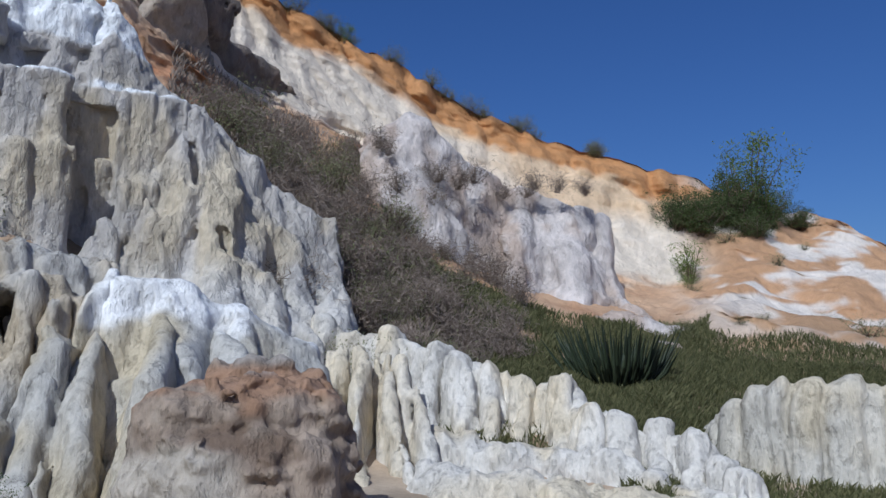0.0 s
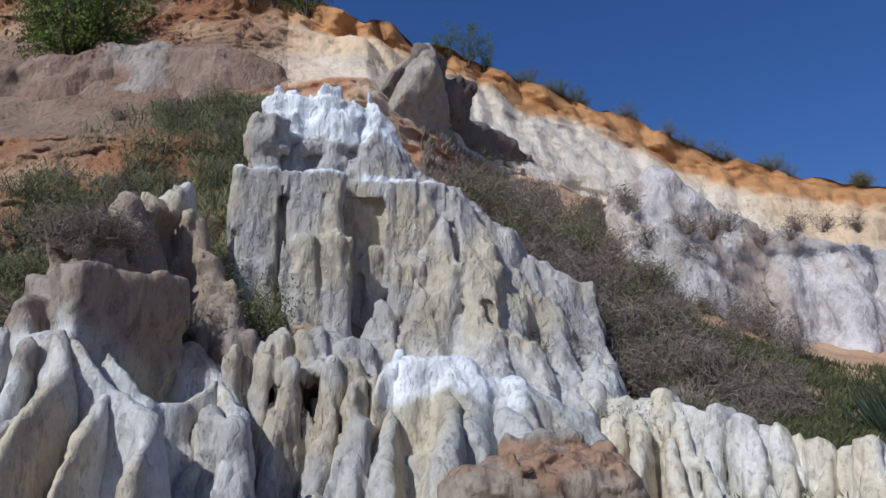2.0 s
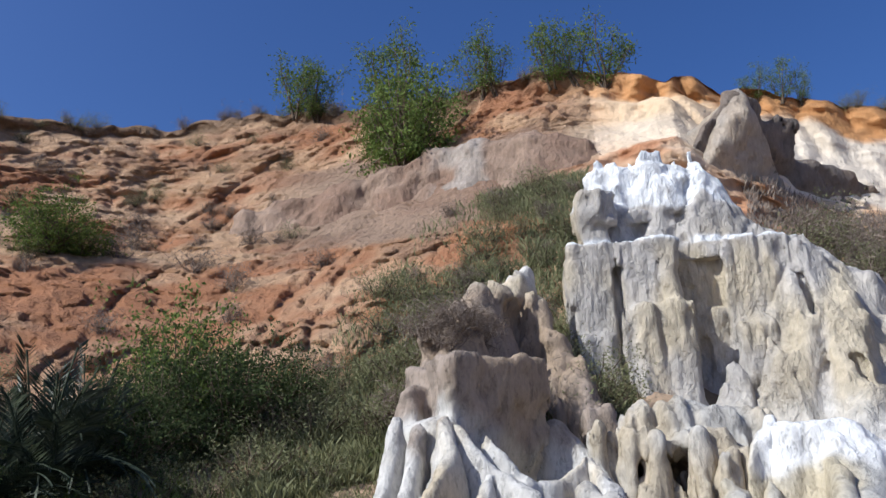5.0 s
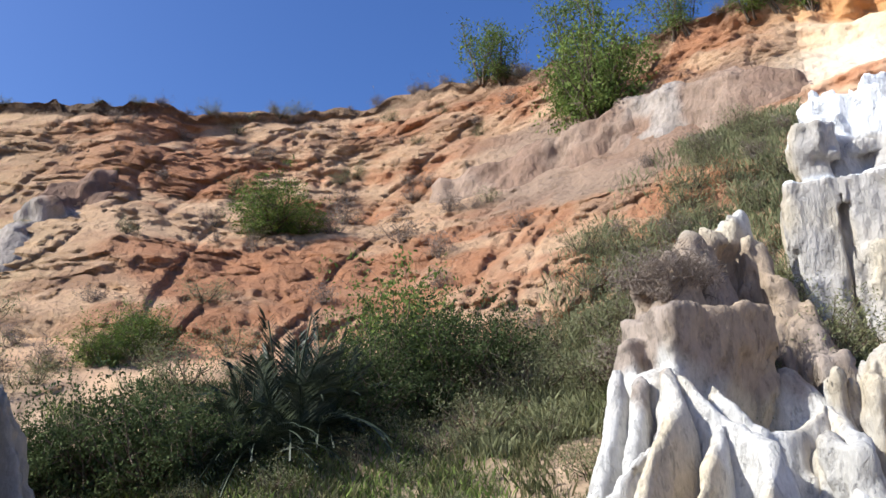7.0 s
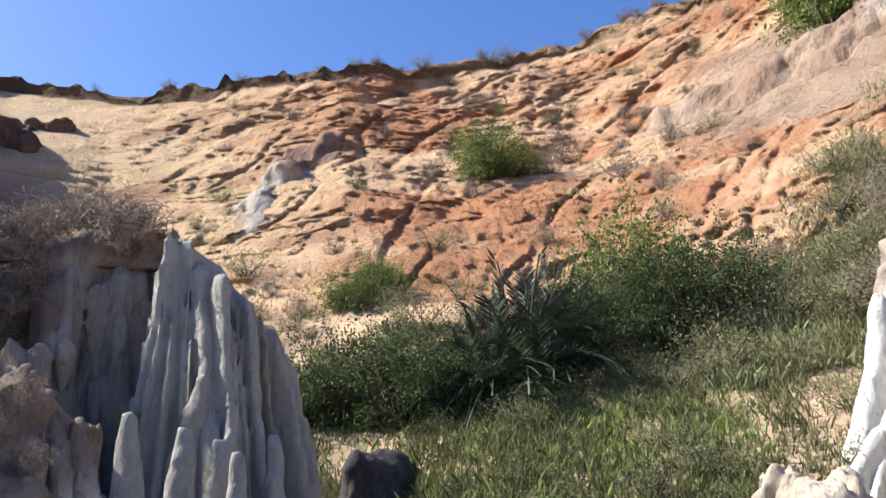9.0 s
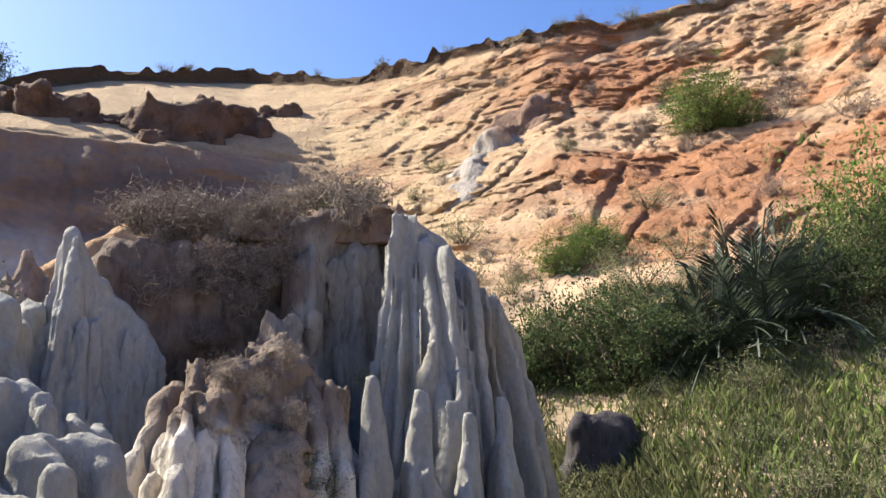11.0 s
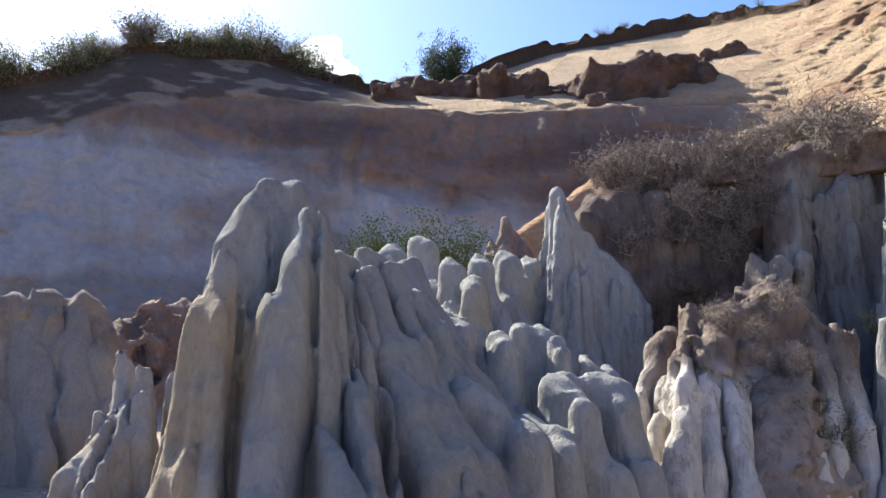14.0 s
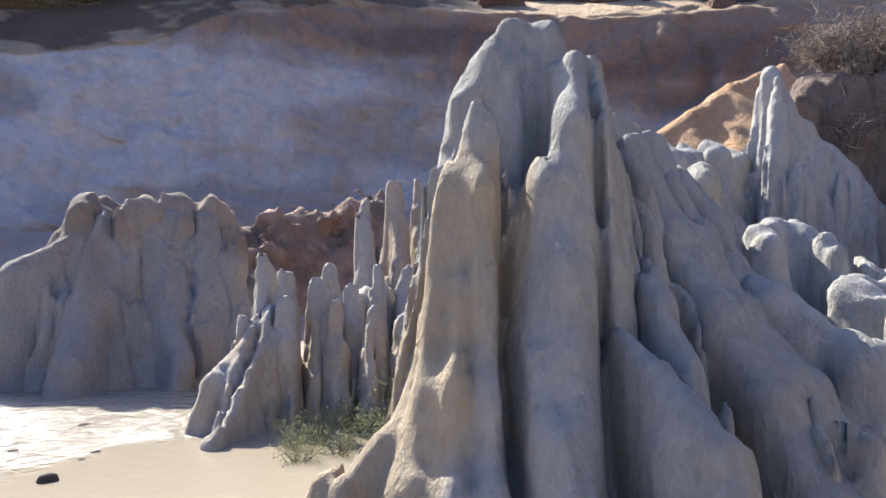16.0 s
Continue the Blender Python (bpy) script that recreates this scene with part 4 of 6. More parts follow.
# grey bank with a white edge below the ridge
def bank_tone(x, y, z):
    n = fbm(x * 0.6, y * 0.6, z * 0.6, 3, 47)
    ones = np.ones((len(x), 3))
    c = mix((0.26, 0.17, 0.122) * ones, (0.33, 0.235, 0.175) * ones, smooth(-0.4, 0.4, n))
    az = np.degrees(np.arctan2(-x, y))
    edge = smooth(38.5, 39.5, az + 0.8 * n) * (1 - smooth(42.0, 43.5, az + 0.8 * n))
    return mix(c, (0.38, 0.345, 0.31) * ones, edge * 0.7 * smooth(-0.3, 0.3, n))


def towards(p, d, dz):
    q = math.hypot(p[0], p[1])
    return (p[0] * (1 - d / q), p[1] * (1 - d / q), p[2] + dz)


bank = [towards(slope_spot(a, e), 0.5, 0.1) for a, e in ((53.7, 20.9), (50.7, 21.8), (46.7, 22.9), (42.8, 24.0), (40.1, 25.4), (36.4, 25.7), (32.4, 25.8), (28.5, 25.4))]
face = [(a, towards(a, 2.0, -3.4), 0.5, 0.3) for a in bank[::2]]
assembly("grey_bank", "smooth grey brown bank with a white crumbling edge", "rock bank", tuple(bank[3]), [("edge", chain(bank[:5], 0.6, 0.35) + face[:2]), ("slope", chain(bank[4:], 0.6, 0.35) + face[2:])], min(p[2] for p in bank) - 5.0, 0.12, ROCK_FAR, bank_tone, flute=(0.9, 0.03), rough=(2.2, 0.12), crag=(0.5, 0.12, 1.2), seed=21, blend=0.8)


# brown lump with a grey face in the slope
lump = [towards(slope_spot(a, e), 0.3, 0.5) for a, e in ((79.0, 20.0), (80.3, 19.0), (81.6, 17.6), (82.8, 16.4), (83.8, 15.0))]
assembly("slope_lump", "brown earth lump with a grey broken face", "earth lump", tuple(lump[2]), [("crown", chain([towards(p, -0.5, 0.1) for p in lump[:3]], 1.4, 0.8)), ("face", chain([towards(p, -0.7, -0.4) for p in lump[2:]], 1.8, 0.8))], min(p[2] for p in lump) - 2.2, 0.14, ROCK_FAR,
         brown(lump[2][2] - 0.1, (0.25, 0.155, 0.11), (0.36, 0.31, 0.27)), flute=(0.9, 0.06), rough=(2.4, 0.1), crag=(0.6, 0.3, 0.8), seed=23, blend=0.5)


for az, el, w, h, deep in ((104.6, 17.6, 2.3, 2.3, 2.2), (101.0, 18.2, 2.0, 1.5, 1.8), (108.9, 17.9, 1.8, 1.1, 1.6), (112.6, 18.1, 1.9, 1.6, 1.8), (115.6, 18.0, 1.2, 1.3, 1.2), (117.6, 18.2, 1.3, 1.0, 1.0), (121.3, 17.8, 0.8, 1.1, 0.8), (119.6, 18.6, 0.6, 0.7, 0.6), (106.6, 17.0, 0.5, 0.7, 0.5), (97.6, 19.4, 0.9, 0.9, 0.8)):
    x, y, z = slope_spot(az, el)
    tx, ty = math.cos(math.radians(az)), math.sin(math.radians(az))
    bx, by = x - ty * deep * 0.6, y + tx * deep * 0.6
    tagged(formation("earth_bluff", [((bx - tx * w * 0.75, by - ty * w * 0.75, z + h * 0.7), (bx + tx * w * 0.5, by + ty * w * 0.5, z + h), 0.3 * h, 0.5)], z - 1.0, 0.13, SLOPE, brown(-9, (0.20, 0.125, 0.09)), flute=(0.8, 0.05), rough=(1.8, 0.13),
                     blocks=[((bx, by, z + h * 0.15), (w, deep, h * 0.6), az, 0.3 * h)], crag=(0.4, 0.42, 1.1), seed=int(az * 2), blend=0.5),
           "dark eroded earth bluff standing on the dune", "earth bluff", group="bluffs on the dune")

# sharp spire with front fingers
grey = pale(0.4, cool=(0.315, 0.295, 0.265), warm=(0.335, 0.285, 0.215))
ridge = [(-9.37, -0.79, 3.72), (-9.55, -0.4, 3.45), (-9.65, -0.02, 2.9), (-9.7, 0.25, 2.4), (-9.7, 0.4, 1.7)]
pieces = [("spire", spires([(-9.37, -0.79, 3.76), (-9.09, -0.37, 3.1)], 0.035, 0.15) + [((-9.37, -0.79, 3.5), (-8.85, -1.0, 1.7), 0.04, 0.13), ((-8.85, -1.0, 1.7), (-8.3, -1.15, 0.2), 0.06, 0.16), ((-9.09, -0.37, 2.9), (-8.7, -0.4, 1.5), 0.04, 0.15)]),
          ("back_wall", chain(ridge, 0.06, 0.2))]
for a, b in (((-8.77, -0.72, 2.25), (-8.3, -0.95, 0.9)), ((-7.92, -1.16, 1.88), (-7.55, -1.3, 0.7)), ((-8.17, -0.73, 1.78), (-7.8, -0.85, 0.6)), ((-8.69, -0.38, 1.95), (-8.2, -0.55, 0.6)),
             ((-8.29, -0.35, 1.53), (-7.95, -0.35, 0.6)), ((-8.6, -0.02, 1.68), (-8.35, 0.0, 0.9))):
    m = tuple(p + (q - p) * w for p, q, w in zip(a, b, (0.3, 0.3, 0.5)))
    pieces.append(("finger", [(a, a, 0.035, 0.13), (a, m, 0.04, 0.12), (m, b, 0.045, 0.2), (b, (b[0] + 0.4, b[1], b[2] - 1.0), 0.05, 0.22)], dict(folds=None, flute=(3.4, 0.04))))
assembly("sharp_spire", "grey fluted spire with a sharp tip and slender fingers", "rock spire", (-9.2, -0.4, 0), pieces, -0.3, 0.037, ROCK_NEAR, grey, seed=150, flute=(2.8, 0.015), rough=(6, 0.025), blend=0.1, folds=(ridge[:3], 3.0, 0.34))

# dark overhung mound with a fluted wall

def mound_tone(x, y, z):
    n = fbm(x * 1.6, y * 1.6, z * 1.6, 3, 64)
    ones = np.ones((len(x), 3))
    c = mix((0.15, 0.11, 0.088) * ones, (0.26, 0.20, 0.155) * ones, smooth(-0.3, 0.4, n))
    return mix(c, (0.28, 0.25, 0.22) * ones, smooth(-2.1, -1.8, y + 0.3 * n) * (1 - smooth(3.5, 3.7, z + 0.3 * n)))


pieces = [("cap", [((-9.75, -3.9, 3.2), (-10.05, -3.0, 3.4), 0.35, 0.05), ((-10.05, -3.0, 3.45), (-10.3, -2.0, 3.65), 0.4, 0.05), ((-10.2, -2.0, 3.75), (-10.8, -1.0, 4.0), 0.3, 0.03)],
           dict(flute=(1.8, 0.08), rough=(4, 0.09), crag=(1.3, 0.16, 0.8), cuts=[((-9.4, -3.0, 1.3), (0.35, 0.7, 1.1), 10, 0.3)])),
          ("fluted_wall", [((-9.85, -2.1, 3.3), (-10.5, -1.0, 3.7), 0.25, 0.1), ((-10.36, -0.94, 3.6), (-10.2, -0.4, 3.2), 0.25, 0.1)], dict(flute=(2.2, 0.12), folds=([(-10.3, -2.3), (-10.8, -0.5)], 2.6, 0.2))),
          ("crown", [((-10.15, -1.75, 3.85), (-10.25, -0.95, 4.0), 0.2, 0.25), ((-10.0, -2.6, 3.7), (-10.15, -1.9, 3.85), 0.18, 0.25)], dict(rough=(6, 0.06), crag=(2.4, 0.07, 1.0), floor=3.6, tone=brown(-9, (0.27, 0.175, 0.125)))),
          ("hollow", [((-10.3, -4.3, 2.9), (-10.8, -2.0, 3.0), 0.5, 0.06)], dict(rough=(4, 0.08), crag=(1.3, 0.1, 0.8))),
          ("spur", [((-9.3, -2.1, 2.6), (-8.5, -2.1, 2.1), 0.25, 0.2), ((-9.3, -2.1, 2.4), (-8.9, -1.5, 1.2), 0.15, 0.2)], dict(rough=(4, 0.08), crag=(1.5, 0.1, 0.8)))]
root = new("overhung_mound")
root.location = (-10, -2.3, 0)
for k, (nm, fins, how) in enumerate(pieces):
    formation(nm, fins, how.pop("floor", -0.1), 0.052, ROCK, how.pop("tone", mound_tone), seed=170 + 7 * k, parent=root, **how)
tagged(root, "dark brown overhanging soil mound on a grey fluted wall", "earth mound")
pieces = [("crown", chain([(-8.3, -1.9, 2.15), (-7.9, -2.35, 2.05), (-7.4, -2.4, 1.75)], 0.2, 0.26), dict(rough=(7, 0.05, 1.6), crag=(3.2, 0.05, 2.2), folds=None)),
          ("bank", chain([(-7.5, -1.9, 1.5), (-7.0, -2.0, 0.9), (-6.7, -1.9, 0.3)], 0.25, 0.25), dict(rough=(7, 0.05, 1.6), crag=(3.2, 0.05, 2.4), folds=None, tone=brown(-1, (0.36, 0.27, 0.205))))]
for pts in ([(-7.77, -2.6, 2.1), (-7.2, -2.6, 1.7), (-6.98, -2.5, 1.5), (-6.56, -2.48, 1.25), (-6.2, -2.5, 0.3)], [(-7.8, -2.8, 1.9), (-7.3, -3.0, 1.3), (-6.9, -3.05, 0.5)], [(-7.8, -2.7, 1.75), (-7.1, -2.75, 1.15), (-6.7, -2.8, 0.3)],
            [(-7.1, -2.4, 1.45), (-6.75, -2.3, 0.9), (-6.5, -2.25, 0.3)], [(-7.4, -2.3, 1.7), (-6.9, -2.1, 1.0), (-6.5, -2.0, 0.3)], [(-8.2, -1.7, 1.9), (-7.6, -1.6, 1.2), (-7.2, -1.55, 0.4)], [(-8.1, -1.5, 1.9), (-7.7, -1.35, 1.2), (-7.4, -1.3, 0.4)], [(-7.9, -1.9, 1.75), (-7.3, -1.8, 1.0), (-6.9, -1.75, 0.3)]):
    pieces.append(("ridge", chain(pts, 0.075, 0.15)))
assembly("rooted_mound", "low brown mound with hanging roots and pale ridges", "earth mound", (-7.6, -2.3, 0), pieces, -0.3, 0.045, ROCK, brown(1.85, (0.30, 0.22, 0.165), (0.58, 0.51, 0.43)), flute=(3.0, 0.03), rough=(5, 0.04), seed=190, blend=0.1, folds=([(-8.3, -1.9), (-7.6, -2.4)], 3.6, 0.07), warp=0.6)

# slender spire
pieces = [("spire", spires([(-8.9, -4.11, 3.42)], 0.04, 0.2) + chain([(-8.89, -4.08, 3.34), (-9.0, -3.92, 2.92), (-9.15, -3.62, 2.52), (-9.2, -3.43, 2.13)], 0.05, 0.1))]
for crest, r in (([(-8.84, -4.08, 3.3), (-8.66, -4.11, 2.5), (-8.54, -4.15, 1.97)], 0.035), ([(-8.93, -3.92, 2.91), (-8.76, -3.85, 2.03)], 0.05), ([(-9.0, -3.76, 2.67), (-8.82, -3.67, 1.68)], 0.06), ([(-9.06, -3.58, 2.42), (-8.88, -3.46, 1.45)], 0.06), ([(-9.16, -3.41, 2.03), (-9.02, -3.34, 1.21)], 0.06), ([(-8.67, -3.96, 2.49), (-8.58, -3.92, 1.68)], 0.04)):
    pieces.append(("rib", chain(crest, r, 0.18) + [(crest[-1], (crest[-1][0] + 0.25, crest[-1][1], 0.2), r, 0.16)]))
assembly("slender_spire", "grey fluted rock spire with a leaning ridge", "rock spire", (-8.9, -4, 0), pieces, 0.0, 0.035, ROCK_NEAR, pale(0.3, cool=(0.32, 0.30, 0.275), warm=(0.34, 0.29, 0.225)), seed=210, flute=(2.6, 0.015), rough=(6, 0.025), blend=0.12, folds=([(-8.9, -4.11), (-9.2, -3.6)], 4.5, 0.12))

# field of rounded fingers
back = [(-6.68, -5.42, 2.61), (-6.82, -5.24, 2.62), (-6.97, -5.04, 2.68), (-7.83, -5.21, 2.88), (-7.08, -4.52, 2.51), (-6.91, -4.23, 2.31), (-8.03, -4.68, 2.65), (-8.43, -4.59, 2.74), (-8.94, -4.48, 2.73)]
mid = [(-5.1, -4.19, 2.13), (-5.36, -4.18, 2.07), (-5.29, -3.94, 1.9), (-6.01, -3.97, 1.94), (-6.09, -3.65, 1.85), (-6.63, -3.72, 1.97), (-6.7, -3.58, 1.95), (-6.49, -3.35, 1.85), (-6.58, -3.16, 1.74), (-6.64, -3.04, 1.66)]
front = [(-5.16, -3.43, 1.56), (-5.16, -3.26, 1.46), (-5.92, -3.13, 1.57), (-6.14, -2.92, 1.56), (-6.1, -2.78, 1.5), (-5.8, -2.94, 1.48), (-5.07, -3.02, 1.32)]
body = [((-6.9, -4.9, 1.7), (-8.9, -4.5, 1.8), 0.12, 0.22)]
pieces = []
spine = [(-4.8, -4.6), (-7.0, -5.2), (-9.0, -4.8)]
more = np.random.default_rng(17)
for pts, r in ((back, 0.1), (mid, 0.1), (front, 0.1)):
    row = []
    ends = list(pts)
    for p, q in zip(pts[:-1], pts[1:]):
        if math.dist(p[:2], q[:2]) > 0.42:
            ends.append(tuple(0.5 * (m + n) for m, n in zip(p, q))[:2] + (min(p[2], q[2]) - more.uniform(0.08, 0.3),))
    for k, (x, y, z) in enumerate(ends):
        t = math.atan2(-1.2 - y, -0.9 - x) + more.uniform(0.1, 0.75)
        cx, cy = math.cos(t), math.sin(t)
        rr = r * more.uniform(0.9, 1.25)
        bend = more.uniform(-0.12, 0.12)
        run = [(x, y, z - 0.03), (x + 0.08 * cx, y + 0.08 * cy, z - 0.09), (x + 0.22 * cx - bend * cy, y + 0.22 * cy + bend * cx, z - 0.5), (x + 0.5 * cx, y + 0.5 * cy, z - 0.95), (x + 1.05 * cx + bend * cy, y + 1.05 * cy - bend * cx, max(z - 1.5, -0.1))]
        row += chain(run, rr, 0.045)
        body.append(((x - 0.1 * cx, y - 0.1 * cy, z - 0.75), (x + 0.3 * cx, y + 0.3 * cy, z - 1.3), 0.08, 0.3))
    pieces.append(("finger_row", row, dict(folds=(spine, 3.4, 0.07), blend=0.05)))
pieces.append(("body", body, dict(folds=(spine, 3.0, 0.2), blend=0.16)))
assembly("finger_field", "crowd of grey rounded rock fingers", "rock formation", (-6.3, -4, 0), pieces, -0.1, 0.036, ROCK_NEAR, grey, seed=230, flute=(2.2, 0.012), rough=(6, 0.018), warp=0.35)


# the great spire
def great_tone(x, y, z):
    c = pale(0.4, cool=(0.27, 0.252, 0.222), warm=(0.29, 0.245, 0.187))(x, y, z)
    n = fbm(x * 2.2, y * 2.2, z * 1.2, 3, 44)
    stain = smooth(-4.15, -3.95, x + 0.1 * n) * smooth(-3.98, -4.08, y + 0.08 * n) * (1 - smooth(1.9, 2.05, z + 0.1 * n))
    return mix(c, (0.30, 0.235, 0.155) * np.ones((len(x), 3)), stain * 0.85)


core = spires([(-4.29, -4.49, 2.55), (-4.39, -4.38, 2.68), (-4.49, -4.25, 2.67), (-4.35, -4.06, 2.45)], 0.06, 0.12)
core += chain(lower([(-4.28, -4.51, 2.42), (-4.4, -4.38, 2.54), (-4.49, -4.24, 2.52), (-4.59, -4.08, 2.28), (-4.75, -3.95, 2.08), (-4.86, -3.8, 1.85)], 0.05), 0.07, 0.17)
for crest, r, s in (([(-4.29, -4.49, 2.53), (-4.19, -4.52, 2.3), (-4.13, -4.53, 1.97), (-4.06, -4.49, 1.43)], 0.05, 0.1), ([(-4.39, -4.38, 2.65), (-4.34, -4.33, 2.36), (-4.28, -4.28, 1.97), (-4.18, -4.24, 1.48), (-4.0, -4.15, 0.82)], 0.06, 0.11), ([(-4.47, -4.23, 2.62), (-4.49, -4.06, 2.31), (-4.5, -3.92, 2.0), (-4.35, -3.84, 1.53)], 0.06, 0.11)):
    core += chain(crest, r, s * 1.7)
pillars = []
for crest, r, s in (([(-3.92, -4.28, 2.17), (-3.85, -4.25, 1.92), (-3.77, -4.2, 1.53), (-3.65, -4.16, 1.16), (-3.51, -4.1, 0.8), (-3.38, -4.03, 0.41)], 0.09, 0.11), ([(-4.33, -4.05, 2.42), (-4.1, -3.96, 2.16), (-4.0, -3.94, 1.92), (-3.91, -3.9, 1.59), (-3.79, -3.86, 1.29), (-3.66, -3.78, 1.02), (-3.47, -3.66, 0.72)], 0.075, 0.14),
                    ([(-4.07, -4.52, 1.96), (-3.98, -4.47, 1.39), (-3.82, -4.45, 1.08), (-3.56, -4.46, 0.9), (-3.35, -4.48, 0.78), (-3.12, -4.5, 0.47)], 0.035, 0.14), ([(-3.84, -4.32, 1.35), (-3.71, -4.33, 1.06), (-3.48, -4.31, 0.77), (-3.3, -4.31, 0.46)], 0.04, 0.16),
                    ([(-3.84, -4.14, 1.36), (-3.71, -4.06, 1.08), (-3.57, -3.94, 0.77), (-3.38, -3.83, 0.46)], 0.05, 0.08)):
    pillars += chain(crest, r, s)
flank = [((-5.1, -4.14, 2.34), (-5.19, -4.07, 2.3), 0.06, 0.17), ((-4.6, -4.1, 2.3), (-5.1, -4.14, 2.22), 0.06, 0.16)]
for crest in ([(-4.71, -3.93, 2.17), (-4.59, -3.81, 1.98), (-4.44, -3.71, 1.72), (-4.25, -3.59, 1.45), (-4.07, -3.47, 1.21), (-3.94, -3.38, 1.04), (-3.66, -3.27, 0.74)], [(-4.04, -3.85, 1.62), (-3.98, -3.73, 1.41), (-3.89, -3.54, 1.22), (-3.81, -3.38, 1.1), (-3.73, -3.21, 1.01), (-3.54, -3.12, 0.8)],
              [(-4.76, -3.78, 1.89), (-4.55, -3.63, 1.61), (-4.38, -3.48, 1.36), (-4.26, -3.37, 1.18), (-4.03, -3.25, 0.97)], [(-5.02, -3.81, 2.0), (-4.95, -3.67, 1.75), (-4.75, -3.47, 1.44), (-4.53, -3.28, 1.19), (-4.37, -3.07, 1.12), (-4.24, -2.88, 1.03), (-4.1, -2.71, 0.82)], [(-5.21, -3.84, 2.05), (-5.16, -3.67, 1.83), (-5.01, -3.44, 1.48), (-4.85, -3.22, 1.24), (-4.67, -3.05, 1.06)]):
    flank += chain(crest, 0.055, 0.13)
folds = []
for crest in ([(-3.66, -3.78, 0.99), (-3.59, -3.63, 0.91), (-3.53, -3.51, 0.77)], [(-3.81, -3.68, 1.11), (-3.67, -3.56, 0.95), (-3.57, -3.41, 0.74)], [(-3.9, -3.52, 1.13), (-3.74, -3.41, 0.98), (-3.56, -3.26, 0.77)],
              [(-4.44, -3.22, 1.14), (-4.13, -3.15, 0.98), (-3.8, -3.11, 0.74)], [(-4.36, -3.08, 1.11), (-4.13, -2.98, 0.97), (-3.88, -2.94, 0.75)]):
    folds += chain(crest, 0.05, 0.14)
bulk = [((-3.9, -4.1, 0.4), (-4.5, -3.5, 0.4), 0.2, 0.45), ((-4.2, -4.3, 1.3), (-4.7, -3.9, 1.3), 0.1, 0.2), ((-4.8, -3.5, 0.45), (-4.3, -3.1, 0.3), 0.2, 0.35), ((-3.7, -4.3, 0.5), (-3.4, -4.3, 0.3), 0.2, 0.3)]
bulk += [((-4.9, -4.2, 1.5), (-6.3, -4.4, 1.4), 0.1, 0.25), ((-4.9, -3.6, 0.7), (-6.0, -3.7, 0.7), 0.1, 0.25)]
# parallel ridges that run down from the crest towards the stream
heads = np.array([(-4.85, -3.95, 2.2), (-5.2, -4.02, 2.25), (-5.55, -4.15, 2.3), (-5.9, -4.3, 2.42), (-6.3, -4.35, 2.35)])
feet = np.array([(-4.0, -2.75, 0.55), (-4.3, -2.6, 0.5), (-4.7, -2.5, 0.5), (-5.1, -2.45, 0.45), (-5.5, -2.5, 0.4)])
wobble = np.random.default_rng(29)
curtain = []
for k in range(8):
    f = k / 7 * 4
    i = min(int(f), 3)
    h0, f0 = heads[i] + (heads[i + 1] - heads[i]) * (f - i), feet[i] + (feet[i + 1] - feet[i]) * (f - i)
    h0 = h0 + (f0 - h0) * (0.0 if k % 2 == 0 else wobble.uniform(0.12, 0.3))
    line = []
    for q in np.linspace(0, 1, 6):
        line.append((h0[0] + (f0[0] - h0[0]) * q + 0.03 * wobble.normal(), h0[1] + (f0[1] - h0[1]) * q + 0.03 * wobble.normal(), h0[2] + (f0[2] - h0[2]) * q ** 0.85))
    curtain += chain(line, 0.08 * wobble.uniform(0.8, 1.2), 0.03)
pieces = [("core", core + pillars, dict(flute=(2.6, 0.015))), ("flank", flank + folds, dict(flute=(2.4, 0.015), blend=0.07)), ("bulk", bulk, dict(flute=(2.4, 0.05))), ("curtain", curtain, dict(flute=(2.4, 0.01), blend=0.07, folds=None))]
assembly("great_spire", "tall grey fluted rock spire with an ochre stained flank", "rock spire", (-4.3, -4.1, -0.2), pieces, -0.5, 0.026, ROCK_NEAR, great_tone, seed=280, warp=0.25, blend=0.12, rough=(6, 0.014), folds=([(-4.2, -4.5), (-4.4, -4.38), (-4.55, -4.1), (-5.1, -4.1)], 3.4, 0.115))

# group of spires across the water
water_tone = pale(0.5, cool=(0.33, 0.295, 0.255), warm=(0.34, 0.27, 0.205))
pieces = [("base", [((-8.5, -10.1, 1.1), (-7.58, -10.07, 0.3), 0.15, 0.25), ((-9.1, -9.7, 1.0), (-11.2, -10.0, 1.5), 0.2, 0.2), ((-8.4, -9.9, 0.9), (-7.0, -9.4, -0.2), 0.15, 0.2)])]
for p in ((-8.74, -10.42, 1.85), (-8.68, -9.95, 1.59), (-9.09, -9.84, 1.45), (-9.71, -10.09, 1.64), (-9.42, -9.53, 1.38), (-9.34, -9.04, 1.09), (-9.43, -8.66, 0.96), (-9.0, -9.4, 1.2), (-8.5, -9.7, 1.2),
          (-9.0, -8.9, 0.9), (-10.66, -10.27, 2.64), (-11.27, -10.2, 2.95), (-11.78, -10.07, 3.09), (-10.2, -9.7, 1.7), (-10.6, -9.5, 1.6), (-8.2, -10.2, 1.0)):
    foot = (p[0] * 0.965, p[1] * 0.965, p[2] - 1.2)
    knee = (p[0] * 0.99, p[1] * 0.99, p[2] - 0.5)
    pieces.append(("spire", [(p, knee, 0.11, 0.07), (knee, foot, 0.1, 0.14)]))
